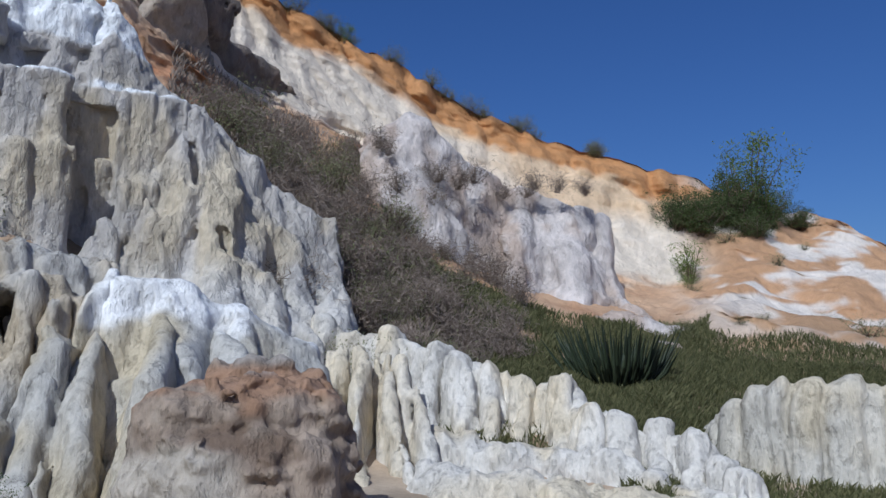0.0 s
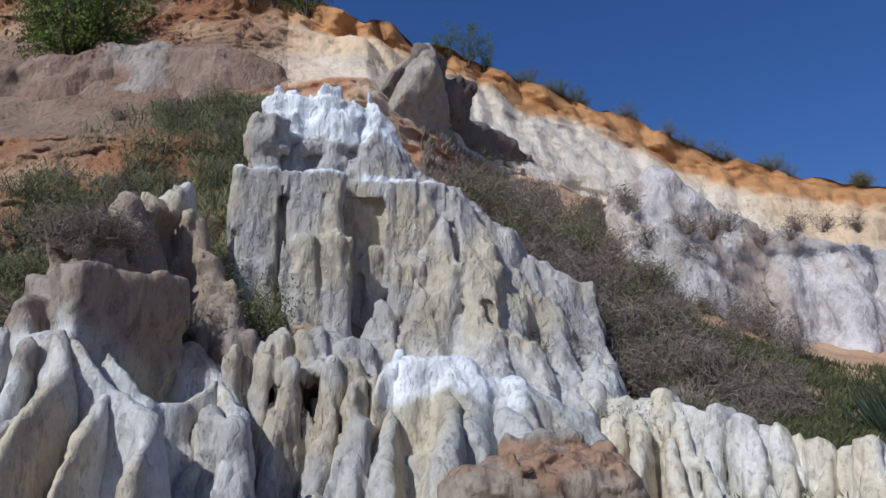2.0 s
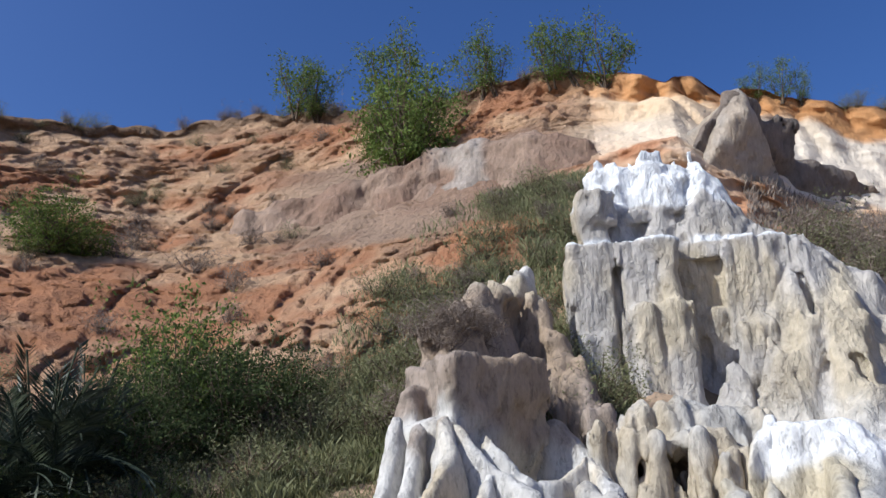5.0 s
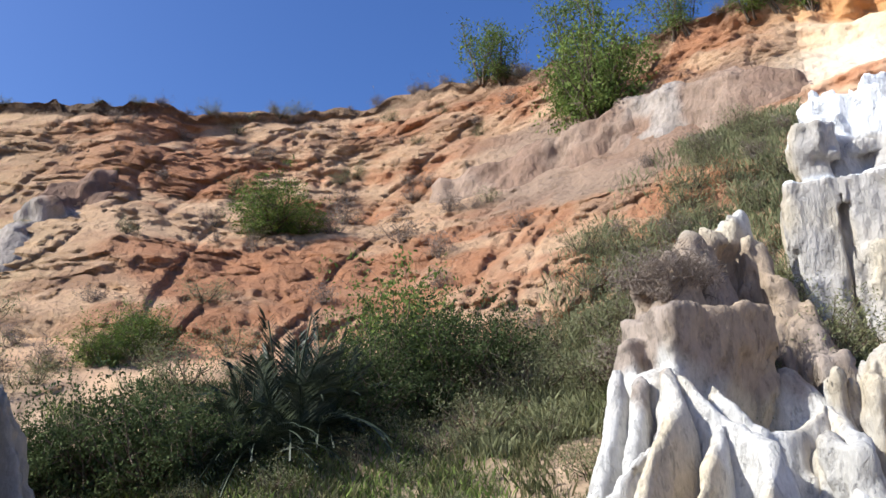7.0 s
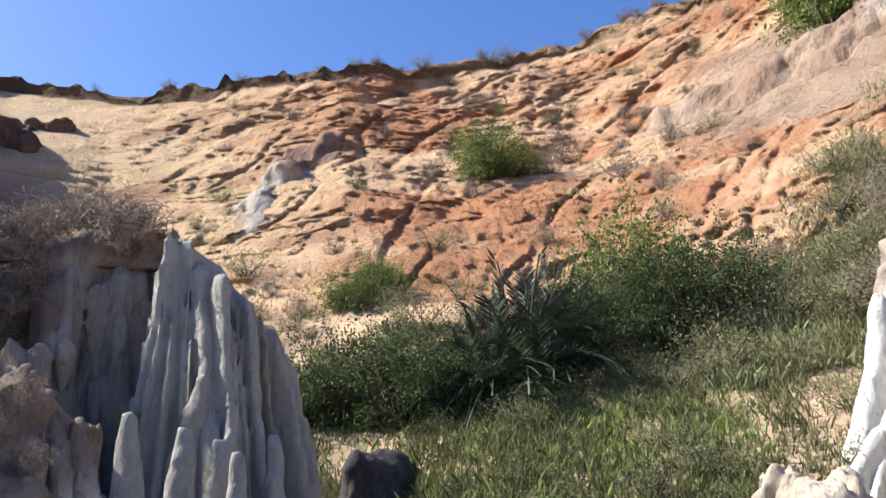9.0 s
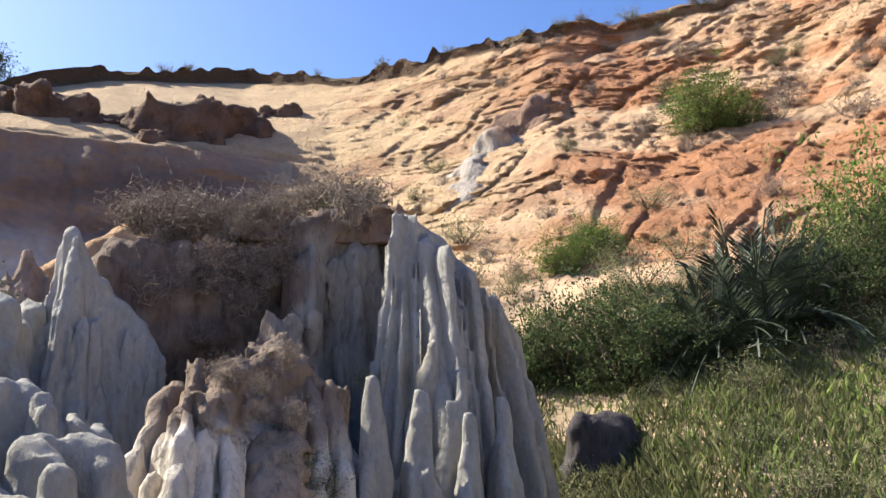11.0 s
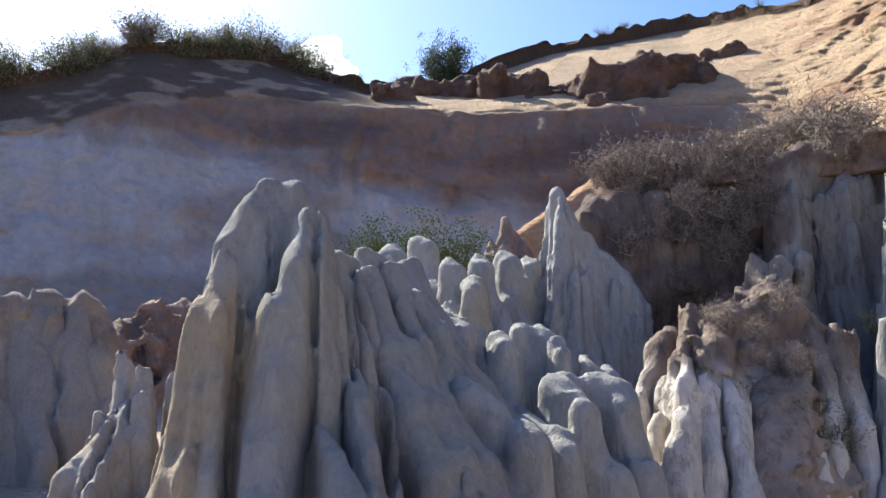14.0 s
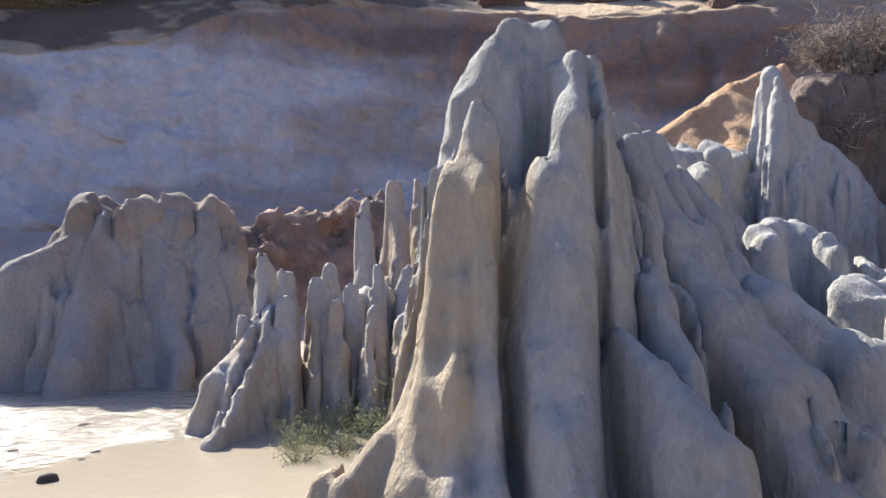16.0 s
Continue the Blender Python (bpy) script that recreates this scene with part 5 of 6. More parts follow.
assembly("water_spires", "cluster of grey brown fluted spires beside the stream", "rock formation", (-9, -9.8, -0.3), pieces, -0.6, 0.06, ROCK_NEAR, water_tone, seed=310, flute=(2.4, 0.04), blend=0.12, warp=0.6, folds=([(-8.6, -10.4), (-9.2, -9.2), (-11.5, -10.0)], 2.8, 0.14))

# flat-topped mound across the stream
pieces = [("cap", [((-9.5, -15.4, 2.75), (-11.0, -14.3, 2.8), 0.5, 0.4)], dict(tone=brown(2.2, (0.26, 0.205, 0.16), (0.26, 0.23, 0.195)), rough=(3, 0.08), crag=(0.9, 0.1, 0.8))),
          ("body", [((-9.8, -15.1, 2.6), (-10.8, -14.4, 2.6), 0.45, 0.42), ((-9.6, -15.2, 2.4), (-8.4, -15.6, 1.6), 0.3, 0.4), ((-9.7, -15.0, 2.2), (-8.4, -14.0, 0.2), 0.25, 0.25), ((-10.5, -14.3, 1.9), (-9.6, -13.2, 0.2), 0.25, 0.25),
                    ((-11, -14.2, 1.9), (-11.6, -13.6, 0.8), 0.3, 0.3)], dict(flute=(1.6, 0.04), blend=0.3, folds=([(-9.6, -15.2), (-10.8, -14.4)], 1.5, 0.35)))]
assembly("capped_mound", "grey fluted mound with a brown earth cap", "rock mound", (-10, -14.8, -0.3), pieces, -0.7, 0.08, ROCK_NEAR, pale(0.5, cool=(0.25, 0.225, 0.198), warm=(0.26, 0.213, 0.17)), seed=330)
fins = [((-15.4, -18.4, 2.4), (-17, -18.3, 3.0), 0.8, 0.6), ((-17, -18.3, 3.0), (-19.5, -17.2, 3.7), 0.8, 0.6)]
tagged(formation("rubble_mound", fins, -0.2, 0.12, SLOPE, brown(-3, (0.40, 0.27, 0.2)), seed=19, flute=(0.7, 0.05), rough=(3, 0.2), crag=(1.2, 0.3, 1.0)), "mound of reddish rubble below the cliff", "rubble mound")

# lit sand slope behind the fingers
fins = chain([(-27.2, -7.5, 8.0), (-25.5, -8.6, 7.2), (-24.2, -9.45, 6.2), (-22.8, -10.2, 5.2), (-21.5, -10.7, 4.2), (-19.5, -10.6, 3.0)], 0.3, 1.0)
tagged(formation("sand_slope", fins, 0.0, 0.14, SLOPE, pale(0.9, warm=(0.60, 0.36, 0.19), cool=(0.55, 0.34, 0.2)), seed=20, flute=(0.6, 0.05), rough=(1.2, 0.06)), "orange sand slope below the cliff", "sand slope")
tagged(formation("pointed_rock", spires([(-21.8, -10.2, 5.5), (-21.9, -9.8, 5.1)], 0.12, 0.4), 3.0, 0.08, ROCK_FAR, brown(2, (0.36, 0.26, 0.2)), seed=24), "small pointed rock on the sand slope", "rock")
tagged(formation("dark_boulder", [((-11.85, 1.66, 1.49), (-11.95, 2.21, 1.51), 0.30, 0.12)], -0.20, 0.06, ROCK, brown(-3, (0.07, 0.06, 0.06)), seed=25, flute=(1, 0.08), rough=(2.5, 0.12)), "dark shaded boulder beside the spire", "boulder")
tagged(formation("pale_stone", [((-10.2, 5.1, 1.25), (-10.4, 5.3, 1.25), 0.16, 0.3)], 0.4, 0.05, ROCK, pale(0.5), seed=26, rough=(3, 0.06)), "pale stone lying in the grass", "stone")
tagged(formation("pale_ledge", [((-8.8, 5.9, 1.3), (-7.8, 5.4, 0.95), 0.25, 0.6), ((-7.9, 5.9, 1.2), (-7.2, 5.2, 0.6), 0.25, 0.5)], -0.3, 0.05, ROCK, brown(-4, (0.5, 0.42, 0.33)), seed=27, rough=(3, 0.08)), "pale crumbling ledge at the foot of the ridges", "rock ledge")

# ---- stream ----
ax = np.linspace(-25, 12, 60)
gx, gy = np.meshgrid(ax, np.linspace(-34, 8, 60), indexing="ij")
i = (np.arange(59)[:, None] * 60 + np.arange(59)[None, :]).ravel()
WATER, wnt, wp = material("shallow_muddy_water", 0.1, 0.5)
wp.inputs["Base Color"].default_value = (0.30, 0.25, 0.185, 1)
wgeo = wnt.nodes.new("ShaderNodeNewGeometry")
wnoise = node(wnt, "ShaderNodeTexNoise", Scale=5.0, Detail=5.0)
wide = node(wnt, "ShaderNodeTexNoise", Scale=0.7, Detail=2.0)
for n in (wnoise, wide):
    wnt.links.new(wgeo.outputs["Position"], n.inputs["Vector"])
# a still pool near the spire, a rippling shallow beyond it
axes = wnt.nodes.new("ShaderNodeSeparateXYZ")
wnt.links.new(wgeo.outputs["Position"], axes.inputs[0])
shore = wnt.nodes.new("ShaderNodeMath")
shore.operation = "MULTIPLY_ADD"
shore.inputs[1].default_value = 2.0
wnt.links.new(wide.outputs[0], shore.inputs[0])
wnt.links.new(axes.outputs["Y"], shore.inputs[2])
riffle = wnt.nodes.new("ShaderNodeMapRange")
for key, v in (("From Min", -8.9), ("From Max", -9.6), ("To Min", 0.006), ("To Max", 0.16)):
    riffle.inputs[key].default_value = v
wnt.links.new(shore.outputs[0], riffle.inputs["Value"])
wb = node(wnt, "ShaderNodeBump", Strength=1.0)
wnt.links.new(riffle.outputs[0], wb.inputs["Distance"])
wnt.links.new(wnoise.outputs[0], wb.inputs["Height"])
wnt.links.new(wb.outputs[0], wp.inputs["Normal"])
me = mesh_from("water", np.stack([gx.ravel(), gy.ravel(), np.full(3600, -0.36)], 1), np.stack([i, i + 60, i + 61, i + 1], 1), WATER)
tagged(new("water", me), "shallow muddy stream glittering in the sun", "water", kind="structure")


# stones and sticks lying in the shallows
for x, y, r, h in ((-5.3, -9.5, 0.07, 0.16), (-5.75, -10.9, 0.05, 0.05), (-6.2, -10.2, 0.06, 0.05), (-5.9, -10.0, 0.04, 0.04), (-7.0, -11.6, 0.06, 0.05)):
    tagged(formation("wet_stone", [((x, y, -0.36 + h * 0.5), (x + 0.06, y, -0.36 + h * 0.5), r, 0.15)], -0.45, 0.025, ROCK_NEAR, brown(-3, (0.07, 0.06, 0.05)), seed=int(-x * 9), rough=(8, 0.012), flute=(3, 0.008), warp=0.2),
           "small dark wet stone in the shallow stream", "stone", group="stones in the stream")


# ---- plants ----
def tubes(segments):
    """Three-sided tapering twigs from (a, b, radius a, radius b)."""
    a, b = np.array([s[0] for s in segments], float), np.array([s[1] for s in segments], float)
    ra, rb = np.array([s[2] for s in segments])[:, None], np.array([s[3] for s in segments])[:, None]
    d = b - a
    d /= np.linalg.norm(d, axis=1)[:, None] + 1e-9
    h = np.where(np.abs(d[:, 2:3]) < 0.9, [[0, 0, 1.0]], [[1.0, 0, 0]])
    u = np.cross(d, h)
    u /= np.linalg.norm(u, axis=1)[:, None] + 1e-9
    v = np.cross(d, u)
    rings = []
    for p, r in ((a, ra), (b, rb)):
        for k in range(3):
            t = 2 * math.pi * k / 3
            rings.append(p + r * (math.cos(t) * u + math.sin(t) * v))
    n = len(a)
    verts = np.stack(rings, 1).reshape(-1, 3)
    o = np.arange(n)[:, None] * 6
    quads = np.concatenate([o + np.array([[k, (k + 1) % 3, 3 + (k + 1) % 3, 3 + k]]) for k in range(3)])
    return verts, quads


def leaves(points, size, rng, droop=0.0, narrow=0.45, out=None):
    """One folded four-cornered leaf at each point."""
    n = len(points)
    d = rng.normal(size=(n, 3))
    if out is not None:
        d = d * 0.7 + out
    d[:, 2] -= droop
    d /= np.linalg.norm(d, axis=1)[:, None]
    s = np.cross(d, rng.normal(size=(n, 3)))
    s /= np.linalg.norm(s, axis=1)[:, None]
    up = np.cross(s, d)
    ln = size * rng.uniform(0.6, 1.3, (n, 1))
    verts = np.stack([points, points + d * ln * 0.5 + s * ln * narrow * 0.5 + up * ln * 0.08, points + d * ln, points + d * ln * 0.5 - s * ln * narrow * 0.5 + up * ln * 0.08], 1).reshape(-1, 3)
    return verts, np.arange(4 * n).reshape(n, 4)


def limbs(rng, n, width, height, base_r, spread=0.5):
    """Limbs that fork from the foot: segments and their tips."""
    segs, tips = [], []
    for _ in range(n):
        a = np.array([rng.normal() * 0.04 * width, rng.normal() * 0.04 * width, -0.08 * height])
        t = rng.uniform(0, 2 * math.pi)
        reach = width * 0.5 * math.sqrt(rng.uniform(0.02, 1))
        end = np.array([math.cos(t) * reach, math.sin(t) * reach, height * rng.uniform(0.45, 1.0) * (1 - 0.35 * (reach / (0.5 * width)) ** 2)])
        r = base_r
        p = a
        for k in range(1, 4):
            q = a + (end - a) * (k / 3) + rng.normal(size=3) * 0.05 * width * spread
            segs.append((p, q, r, r * 0.65))
            for _ in range(2):
                tip = q + rng.normal(size=3) * 0.13 * width
                tip[2] = max(tip[2], 0.05 * height)
                segs.append((q, tip, r * 0.45, r * 0.15))
                tips.append(tip)
            p, r = q, r * 0.65
        tips.append(end)
    return segs, np.array(tips)


def plant_parts(kind, seed, width, height, count, size, leaf, limbs_n=9, narrow=0.45, clump=0.11, base_r=0.03):
    rng = np.random.default_rng(seed)
    segs, tips = limbs(rng, limbs_n, width, height, base_r)
    wood = mesh_from(kind + "_limbs", *tubes(segs), BARK)
    which = rng.integers(0, len(tips), count)
    pts = tips[which] + rng.normal(size=(count, 3)) * np.array([1, 1, 0.8]) * clump * width
    pts[:, 2] = np.maximum(pts[:, 2], 0.02 * height)
    crown = mesh_from(kind + "_crown", *leaves(pts, size, rng, narrow=narrow), leaf, flat=True)
    return wood, crown


def dry_parts(kind, seed, width, height, count):
    """A leafless bush of fine grey twigs with a few dead leaves."""
    rng = np.random.default_rng(seed)
    segs, tips = limbs(rng, 16, width, height, 0.02 * height + 0.006, 1.0)
    twigs = []
    for k in rng.integers(0, len(tips), count):
        p = tips[k] + rng.normal(size=3) * 0.07 * width
        d = rng.normal(size=3) * np.array([1, 1, 0.8]) + np.array([0, 0, 0.5])
        d /= np.linalg.norm(d)
        ln = height * rng.uniform(0.12, 0.35)
        q = p + d * ln
        twigs.append((p, q, 0.008 * height + 0.003, 0.003))
    stems = mesh_from(kind + "_stems", *tubes(segs), DRY)
    return stems, mesh_from(kind + "_twigs", *tubes(twigs), DRY)


def planted(name, parts_, where, label, category, scale=1.0, turn=0.0, group="", names=("limb", "crown"), tall=1.0):
    root = new(name)
    root.location, root.rotation_euler, root.scale = where, (0, 0, turn), (scale, scale, scale * tall)
    for nm, me in zip(names, parts_):
        ob = tagged(new(nm, me), kind="stuff")
        ob.parent = root
    return tagged(root, label, category, group)


def on_land(az, u):
    az, u = np.atleast_1d(np.asarray(az, float)), np.atleast_1d(np.asarray(u, float))
    r, z = relief(az, u, *land_at(az, u))
    a = np.radians(az)
    return np.stack([-np.sin(a) * r, np.cos(a) * r, z], 1)


GREEN = [plant_parts("green_bush", 11 + k, 2.0, 1.6, 8000, 0.075, LEAF, 44, clump=0.05) for k in range(2)]
DARK = [plant_parts("dark_bush", 21 + k, 2.0, 1.5, 8000, 0.07, LEAF_DARK, 44, clump=0.05) for k in range(2)]
OLIVE = [plant_parts("olive_bush", 31 + k, 1.6, 1.1, 1100, 0.085, LEAF_OLIVE, 12, clump=0.11, narrow=0.35) for k in range(3)]
TREE = [plant_parts("slim_tree", 41 + k, 2.2, 3.4, 2000, 0.14, LEAF, 7, 0.3, 0.085, 0.05) for k in range(2)]
DRYB = [dry_parts("dry_bush", 51 + k, 1.5, 0.9, 320) for k in range(3)]
ROUND = plant_parts("round_tree", 61, 2.0, 1.8, 11000, 0.08, LEAF_DARK, 60, clump=0.05)
rnd = np.random.default_rng(5)


# single bushes and trees
def seen(az, el, down=0.15):
    x, y, z = slope_spot(az, el)
    return (x, y, z - down)


for az, el, s, tall in ((42.3, 25.0, 2.3, 1.3), (43.8, 25.4, 1.6, 1.1), (66.6, 17.6, 1.6, 0.95), (64.9, 17.6, 1.2, 0.6), (77.4, 8.5, 0.75, 0.9), (75.2, 9.3, 0.85, 0.9), (76.2, 9.0, 0.6, 0.7)):
    planted("green_bush", GREEN[int(az) % 2], seen(az, el), "leafy green bush rooted in the red slope", "bush", s, az, tall=tall)
for az, el, s, tall in ((57.2, 6.2, 1.3, 1.3), (54.0, 6.6, 1.2, 1.1), (58.8, 5.6, 1.0, 1.2), (51.0, 7.2, 1.0, 1.1), (60.8, 5.2, 0.9, 1.1)):
    planted("green_bush", (GREEN if 56 < az < 58 else DARK)[int(az) % 2], seen(az, el), "dense green bush at the slope foot", "bush", s, az, tall=tall)
for az, el, s, tall in ((76.4, 0.8, 1.0, 1.2), (73.3, 0.9, 1.1, 1.1), (78.9, 0.9, 0.8, 1.1), (81.8, 0.6, 0.8, 0.9), (84.0, 0.4, 0.7, 0.8), (70.5, 1.6, 0.8, 1.0), (59.5, 4.6, 0.9, 1.0), (55.5, 5.2, 0.8, 0.9)):
    planted("dark_bush", DARK[int(az) % 2], seen(az, el), "dense dark green bush at the slope foot", "bush", s, az, tall=tall)
for az, el, s in ((50.9, 28.2, 0.95), (49.3, 28.3, 0.85), (36.0, 29.6, 0.75), (35.0, 29.9, 0.6), (30.5, 30.2, 0.8), (28.6, 30.0, 0.65), (26.5, 29.6, 0.85), (42.2, 28.6, 1.0), (43.8, 28.2, 0.9), (15.9, 26.9, 0.6), (14.2, 26.7, 0.65), (13.0, 26.2, 0.5), (6.3, 23.4, 0.4)):
    planted("slim_tree", TREE[int(az * 10) % 2], seen(az, el), "slim light green tree on the cliff edge", "tree", s * (1.55 if az > 20 else 1.0), az, group="trees on the ridge")
planted("dark_bush", DARK[0], seen(49.2, 28.3), "dark green bush on the cliff edge", "bush", 0.8, 1.0)
for az, el, s, tall in ((-17.0, 10.4, 1.2, 1.0), (-18.4, 10.0, 1.3, 1.0), (-20.7, 10.4, 1.35, 1.5), (-22.3, 10.2, 1.2, 1.1), (-24.4, 10.0, 0.9, 0.8), (-19.8, 10.4, 1.2, 1.1), (-21.8, 9.6, 1.0, 0.8)):
    planted("dark_bush", DARK[int(-az) % 2], seen(az, el), "dark green bush on the orange ridge", "bush", s, az, tall=tall)
planted("slim_tree", TREE[0], seen(-21.6, 10.8), "slim light green tree on the cliff edge", "tree", 1.4, 1.0, group="trees on the ridge")
planted("slim_tree", TREE[1], seen(-17.6, 6.6), "sparse young tree below the pale cliff", "tree", 0.75, 2.0)
planted("round_tree", ROUND, seen(117.3, 18.8), "round dark tree on the dune crest", "tree", 1.6, 0.4, tall=1.15)
for x, y, z, s in ((-13.0, -9.5, 2.4, 0.9), (-14.2, -9.2, 2.7, 1.1), (-14.9, -8.5, 2.7, 1.0)):
    planted("olive_bush", DARK[int(-x) % 2], (x, y, z), "olive bush behind the rock fingers", "bush", s * 0.9, x)
planted("weed", OLIVE[0], (-4.9, 7.7, -0.1), "leafy weed at the foot of the white ridges", "weed", 0.75, 0.3)
planted("weed", GREEN[0], (-5.4, 8.2, -0.1), "leafy weed at the foot of the white ridges", "weed", 0.4, 0.3)

planted("weed", DARK[1], (-4.35, 7.19, 0.42), "broad leafy weed at the foot of the white ridges", "weed", 0.38, 140.0)
planted("weed", DARK[1], (-4.69, 7.21, 0.36), "broad leafy weed at the foot of the white ridges", "weed", 0.32, 80.0)
planted("weed", DARK[1], (-4.04, 7.25, 0.27), "broad leafy weed at the foot of the white ridges", "weed", 0.32, 200.0)
# bushes on the ridge lines and on the slopes
for n, (a0, a1), (u0, u1), (s0, s1), kinds, nm, label in (
        (26, (-12, 12), (3.95, 4.04), (0.3, 0.75), "o", "olive_bush", "low scrub bush on the cliff edge"),
        (44, (32, 84), (3.96, 4.06), (0.3, 0.9), "odd", "crest_bush", "scrub bush on the ridge crest"),
        (16, (86, 126), (3.96, 4.06), (0.3, 0.7), "o", "crest_bush", "scrub bush on the ridge crest"),
        (80, (126, 156), (3.9, 4.1), (0.9, 1.7), "oood", "crest_bush", "backlit scrub bush on the ridge crest"),
        (150, (32, 58), (1.4, 2.85), (0.45, 1.0), "odoo", "olive_bush", "olive scrub bush on the steep bank"),
        (9, (49, 58), (1.4, 1.9), (0.5, 0.9), "od", "olive_bush", "olive scrub bush on the steep bank"),
        (120, (3, 18), (1.5, 2.7), (0.6, 1.3), "dddo", "dry_bush", "grey leafless bush on the dry slope"),
        (80, (-5, 9), (1.6, 2.85), (0.5, 1.1), "ddd", "dry_bush", "grey leafless bush on the dry slope"),
        (30, (-4, 8), (1.2, 2.2), (0.5, 0.9), "dood", "olive_bush", "olive scrub bush on the grassy slope"),
        (60, (50, 90), (2.5, 3.85), (0.25, 0.8), "ddo", "dry_bush", "grey leafless bush on the red slope"),
        (7, (56, 66), (2.2, 2.9), (0.7, 1.4), "d", "dry_bush", "grey leafless bush on the red slope"),
        (16, (-34, -16), (2.0, 3.6), (0.3, 0.7), "o", "olive_bush", "low scrub bush among pale rocks"),
        (22, (70, 94), (1.55, 2.2), (0.5, 1.0), "odo", "olive_bush", "olive scrub bush at the slope foot"),
        (100, (40, 84), (0.72, 1.5), (0.2, 0.6), "o", "olive_bush", "low olive weed in the grass")):
    at_a, at_u = rnd.uniform(a0, a1, n), rnd.uniform(u0, u1, n)
    if "steep bank" in label:
        inside = 49.5 - 12.5 * (at_u - 2) + rnd.normal(size=n) * 2.0 > at_a
        at_a, at_u = at_a[inside], at_u[inside]
    P = on_land(at_a, at_u)
    for k, p in enumerate(P):
        dry = kinds[k % len(kinds)] == "d"
        planted(nm, (DRYB if dry else OLIVE)[k % 3], (p[0], p[1], p[2] - 0.08), label, "bush", rnd.uniform(s0, s1), rnd.uniform(0, 6), names=("stem", "twig") if dry else ("limb", "crown"), group=label)

# dry brush on the mounds
for base, spread, n, s in (((-10.1, -2.6, 3.65), (0.5, 1.3, 0.15), 24, 0.45), ((-9.6, 10.2, 4.9), (0.5, 0.8, 0.3), 14, 0.6), ((-7.7, -2.1, 1.6), (0.35, 0.4, 0.5), 16, 0.2), ((-9.75, -2.9, 3.1), (0.25, 0.8, 0.5), 9, 0.38), ((-9.65, -2.9, 2.7), (0.2, 0.9, 0.5), 14, 0.3), ((-0.6, 26.9, 8.6), (2.0, 0.4, 1.2), 10, 0.7), ((3.6, 28.8, 8.5), (1.6, 0.3, 0.2), 6, 0.6), ((-10.6, -1.6, 4.0), (0.3, 0.7, 0.1), 10, 0.4)):
    for k in range(n):
        p = np.array(base) + rnd.uniform(-1, 1, 3) * np.array(spread)
        planted("dry_brush", DRYB[k % 3], tuple(p), "tangled grey dry brush clinging to the weathered soil", "brush", s * rnd.uniform(0.7, 1.3), rnd.uniform(0, 6), names=("stem", "twig"), group="brush on the rocks")
for x, y, z, s in ((-7.5, -1.9, 1.0, 0.35), (-7.2, -2.1, 0.7, 0.3), (-7.6, -1.6, 0.9, 0.3), (-9.0, -1.2, 1.8, 0.22), (-10.4, -1.7, 3.9, 0.2), (-8.6, -8.8, -0.35, 0.42), (-8.4, -8.2, -0.35, 0.4), (-8.0, -8.8, -0.38, 0.36), (-9.0, -8.0, -0.25, 0.6), (-7.5, -8.7, -0.4, 0.3), (-7.6, -8.1, -0.4, 0.32), (-7.1, -8.2, -0.4, 0.28), (-8.0, -7.6, -0.35, 0.4)):
    planted("weed", OLIVE[int(-x * 9) % 3], (x, y, z), "small leafy weed growing among the rocks", "weed", s, x * 3, group="weeds among the rocks")


def palm(seed, where, scale, label):
    """Clump of long feathered fronds."""
    rng = np.random.default_rng(seed)
    root = new("palm_clump")
    root.location, root.scale = where, (scale,) * 3
    for k in range(56):
        t, lean = rng.uniform(0, 2 * math.pi), rng.uniform(0.1, 1.25)
        d = np.array([math.cos(t) * math.sin(lean), math.sin(t) * math.sin(lean), math.cos(lean)])
        side = np.array([-math.sin(t), math.cos(t), 0])
        ln = rng.uniform(1.6, 2.4)
        s = np.linspace(0, 1, 34)
        rib = np.array([rng.normal() * 0.12, rng.normal() * 0.12, 0]) + s[:, None] * d * ln + np.array([0, 0, -1.0]) * (s[:, None] ** 2.2) * 0.85 * math.sin(lean) * ln
        verts, quads = tubes([(rib[i], rib[i + 1], 0.016, 0.014) for i in range(33)])
        vs, qs = [verts], [quads]
        n = len(verts)
        for i in range(5, 34):
            tang = rib[i] - rib[i - 1]
            tang /= np.linalg.norm(tang)
            for sg in (-1, 1):
                dd = side * sg * 0.8 + tang * 0.75 + np.array([0, 0, rng.uniform(-0.15, 0.2)])
                l2 = 0.38 * (1 - 0.6 * abs(s[i] - 0.45)) * rng.uniform(0.8, 1.1)
                w = np.cross(dd, side) * 0.009 + tang * 0.009
                vs.append(np.array([rib[i] - w, rib[i] + dd * l2 * 0.5 - w * 1.2, rib[i] + dd * l2, rib[i] + dd * l2 * 0.5 + w * 1.2]))
                qs.append(np.arange(n, n + 4)[None])
                n += 4
        part("frond", mesh_from("frond", np.concatenate(vs), np.concatenate(qs), FROND, flat=True), root)
    return tagged(root, label, "palm")


palm(3, seen(65.0, 3.2, 0.2), 1.2, "dark feathery palm clump at the slope foot")
palm(4, seen(62.8, 4.2, 0.2), 1.0, "dark feathery palm clump at the slope foot")
palm(5, seen(67.6, 2.6, 0.2), 0.9, "dark feathery palm clump at the slope foot")

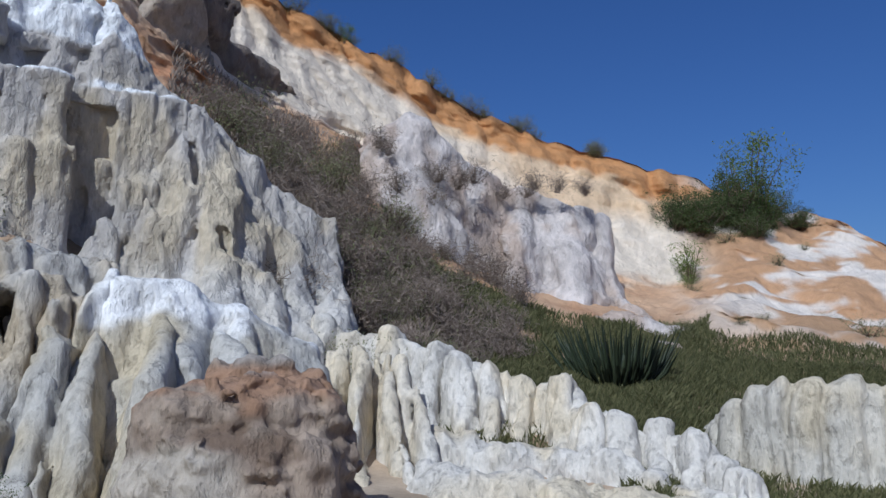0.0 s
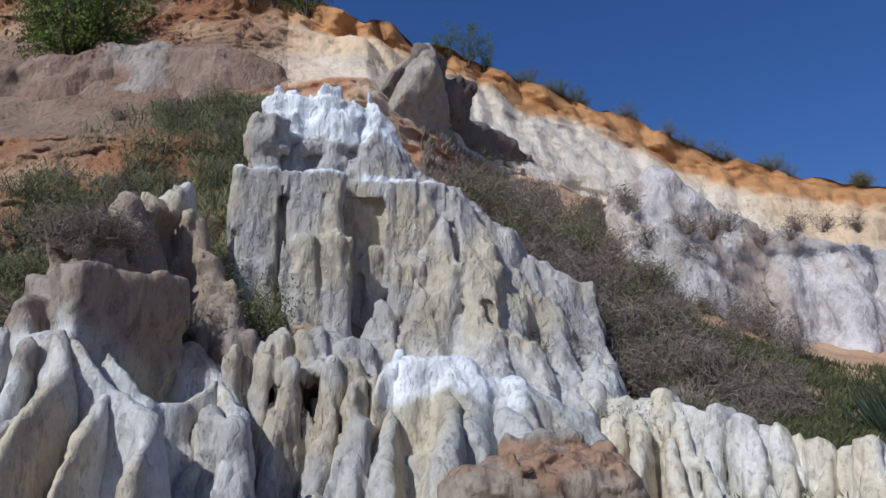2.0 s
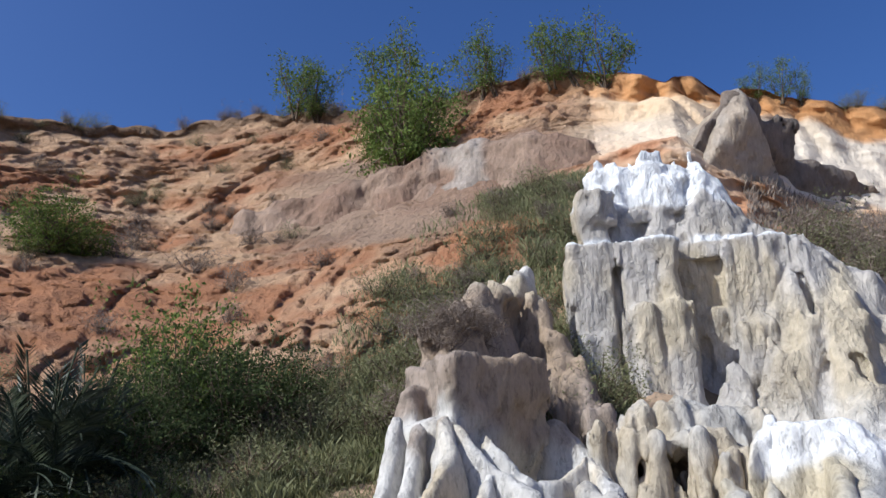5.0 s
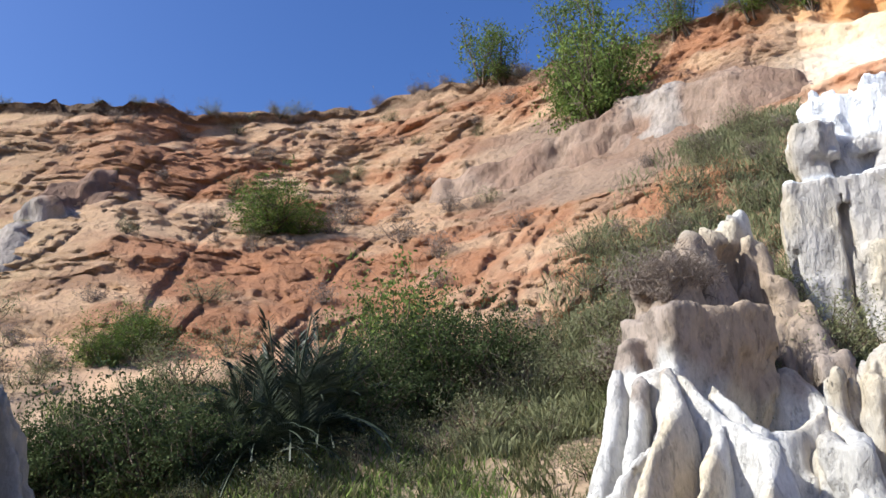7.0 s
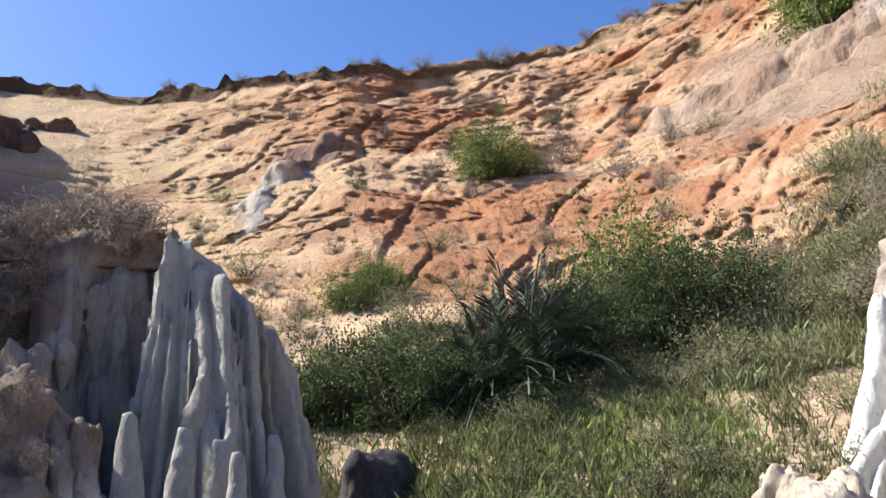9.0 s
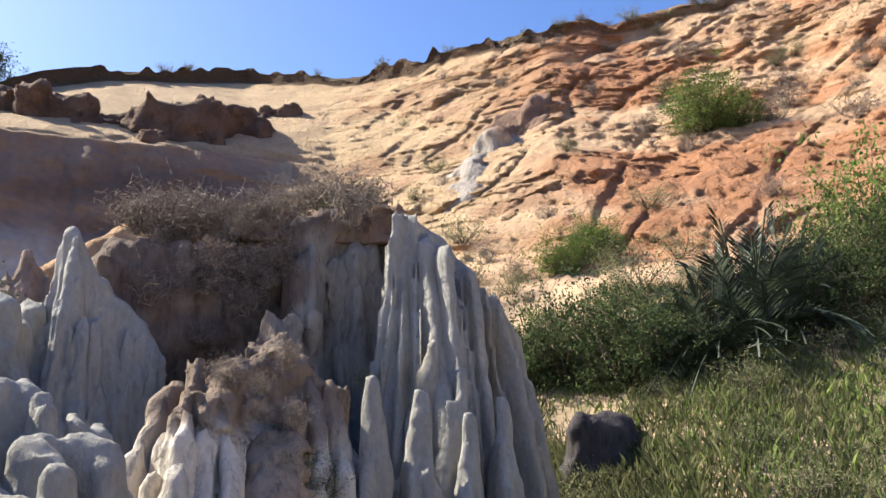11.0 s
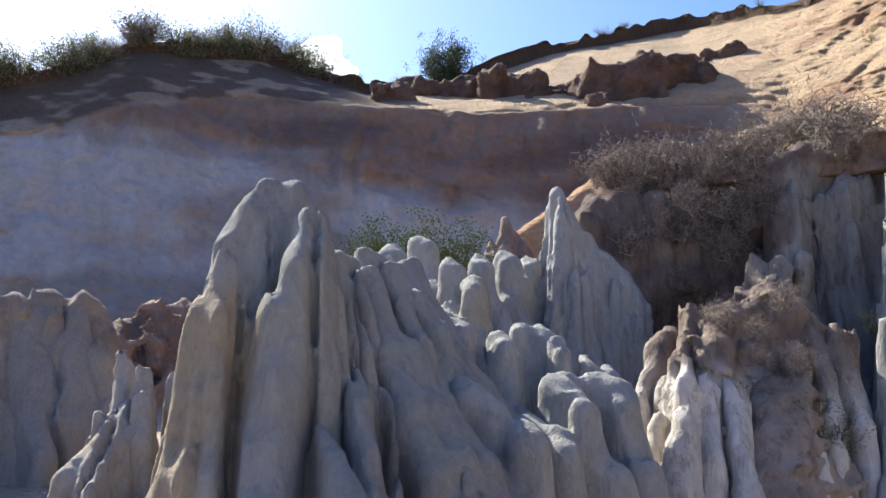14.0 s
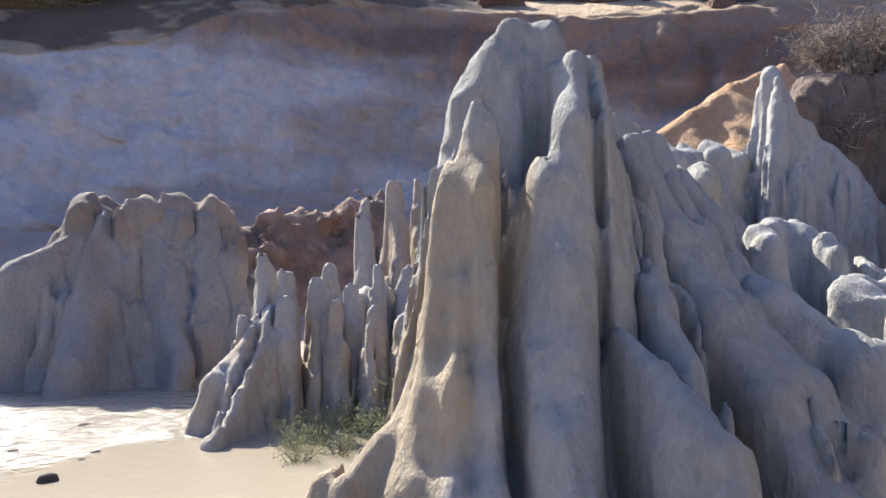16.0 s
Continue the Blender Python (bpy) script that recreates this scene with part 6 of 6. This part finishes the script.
# spiky succulent clump
rng = np.random.default_rng(8)
root = new("succulent_clump")
root.location = (3.96, 18.9, 1.75)
for k in range(150):
    t, rr = rng.uniform(0, 2 * math.pi), math.sqrt(rng.uniform(0, 1))
    foot = np.array([math.cos(t) * rr * 0.75, math.sin(t) * rr * 0.5, -0.2])
    lean, ln = 0.15 + 0.75 * rr * rng.uniform(0.6, 1.1), rng.uniform(0.7, 1.35)
    way = np.array([math.cos(t) * math.sin(lean) + rng.normal() * 0.1, math.sin(t) * math.sin(lean) + rng.normal() * 0.1, math.cos(lean)])
    midp = foot + way * ln * 0.55
    tip = foot + (way + np.array([0, 0, 0.25])) * ln
    part("stem", mesh_from("stem", *tubes([(foot, midp, 0.02, 0.045), (midp, tip, 0.045, 0.008)]), FROND), root)
tagged(root, "dark green spiky succulent clump in the grass", "succulent")


# grass
def bank_side(a, uu, seed):
    """How far inside the overgrown bank a place lies, in degrees."""
    return 49.5 - 12.5 * (uu - 2) + 3.0 * vnoise(a * 0.5, uu * 6, 0.0, seed) - a


def grass(name, n, az, u, height, mat, label, seed, clear=0.0, bank=False):
    rng = np.random.default_rng(seed)
    a, uu = rng.uniform(*az, n), rng.uniform(*u, n)
    keep = vnoise(a * 0.35, uu * 5, 0.0, seed) > clear + rng.normal(size=n) * 0.25
    if bank:
        keep &= bank_side(a, uu, seed) > rng.normal(size=n) * 1.6
    p = on_land(a[keep], uu[keep])
    m = len(p)
    t = rng.uniform(0, 2 * math.pi, m)
    h = height * rng.uniform(0.5, 1.3, (m, 1))
    side = np.stack([np.cos(t), np.sin(t), np.zeros(m)], 1) * 0.018 * (h / 0.3) ** 0.5
    lean = rng.normal(size=(m, 3)) * np.array([0.35, 0.35, 0]) * h
    up = np.array([[0, 0, 1.0]]) * h
    verts = np.stack([p - side - 0.05 * up, p + side - 0.05 * up, p + up * 0.6 + lean * 0.4 + side * 0.7, p + up + lean], 1).reshape(-1, 3)
    return tagged(new(name, mesh_from(name, verts, np.arange(4 * m).reshape(m, 4), mat, flat=True)), label, "grass", kind="stuff")


grass("grass", 130000, (-18, 5), (0.9, 2.3), 0.2, GRASS, "green and straw grass below the outcrop", 76, -0.25)
grass("grass", 90000, (-32, -12), (0.7, 2.2), 0.17, GRASS, "short green and straw grass on the slope", 71, -0.3)
grass("grass", 80000, (30, 92), (0.72, 1.7), 0.17, GRASS, "short green and straw weeds below the slope", 72, -0.25)
grass("grass", 30000, (52, 100), (0.45, 0.85), 0.2, GRASS, "short green and straw weeds below the slope", 77, -0.2)
grass("grass", 36000, (76, 100), (0.5, 1.1), 0.22, GRASS, "short green and straw weeds below the slope", 78, -0.4)
grass("green_undergrowth", 30000, (36, 84), (0.72, 1.6), 0.16, LEAF, "broad green undergrowth weeds", 73, 0.05)
grass("dry_grass", 40000, (-2, 20), (1.3, 2.95), 0.25, DRY, "dry grey-brown grass on the slope", 74, -0.1)
grass("olive_grass", 70000, (31, 60), (1.3, 2.9), 0.25, LEAF_OLIVE, "olive grass on the steep bank", 75, -0.15, bank=True)

# ---- cloud ----
CLOUD, _, cp = material("cloud_white", 1.0, 0.0)
cp.inputs["Base Color"].default_value = (0.9, 0.9, 0.92, 1)
cp.inputs["Emission Color"].default_value, cp.inputs["Emission Strength"].default_value = (1, 1, 1, 1), 0.9
rng = np.random.default_rng(4)
fins = []
for k in range(16):
    fins.append((np.array([-249 + 9 * rng.normal(), -187 + 9 * rng.normal(), 115 + 11 * rng.uniform(-1.2, 0.8)]), None, rng.uniform(5, 9), 0.0))
fins = [(p, p, r, 0.0) for p, _, r, _ in fins]
cl = formation("cloud", fins, 89, 2.0, CLOUD, pale(), blend=6.0, flute=(0.05, 0.2), rough=(0.12, 3.0), seed=77)
tagged(cl, "bright white cloud behind the ridge", "cloud", kind="structure")
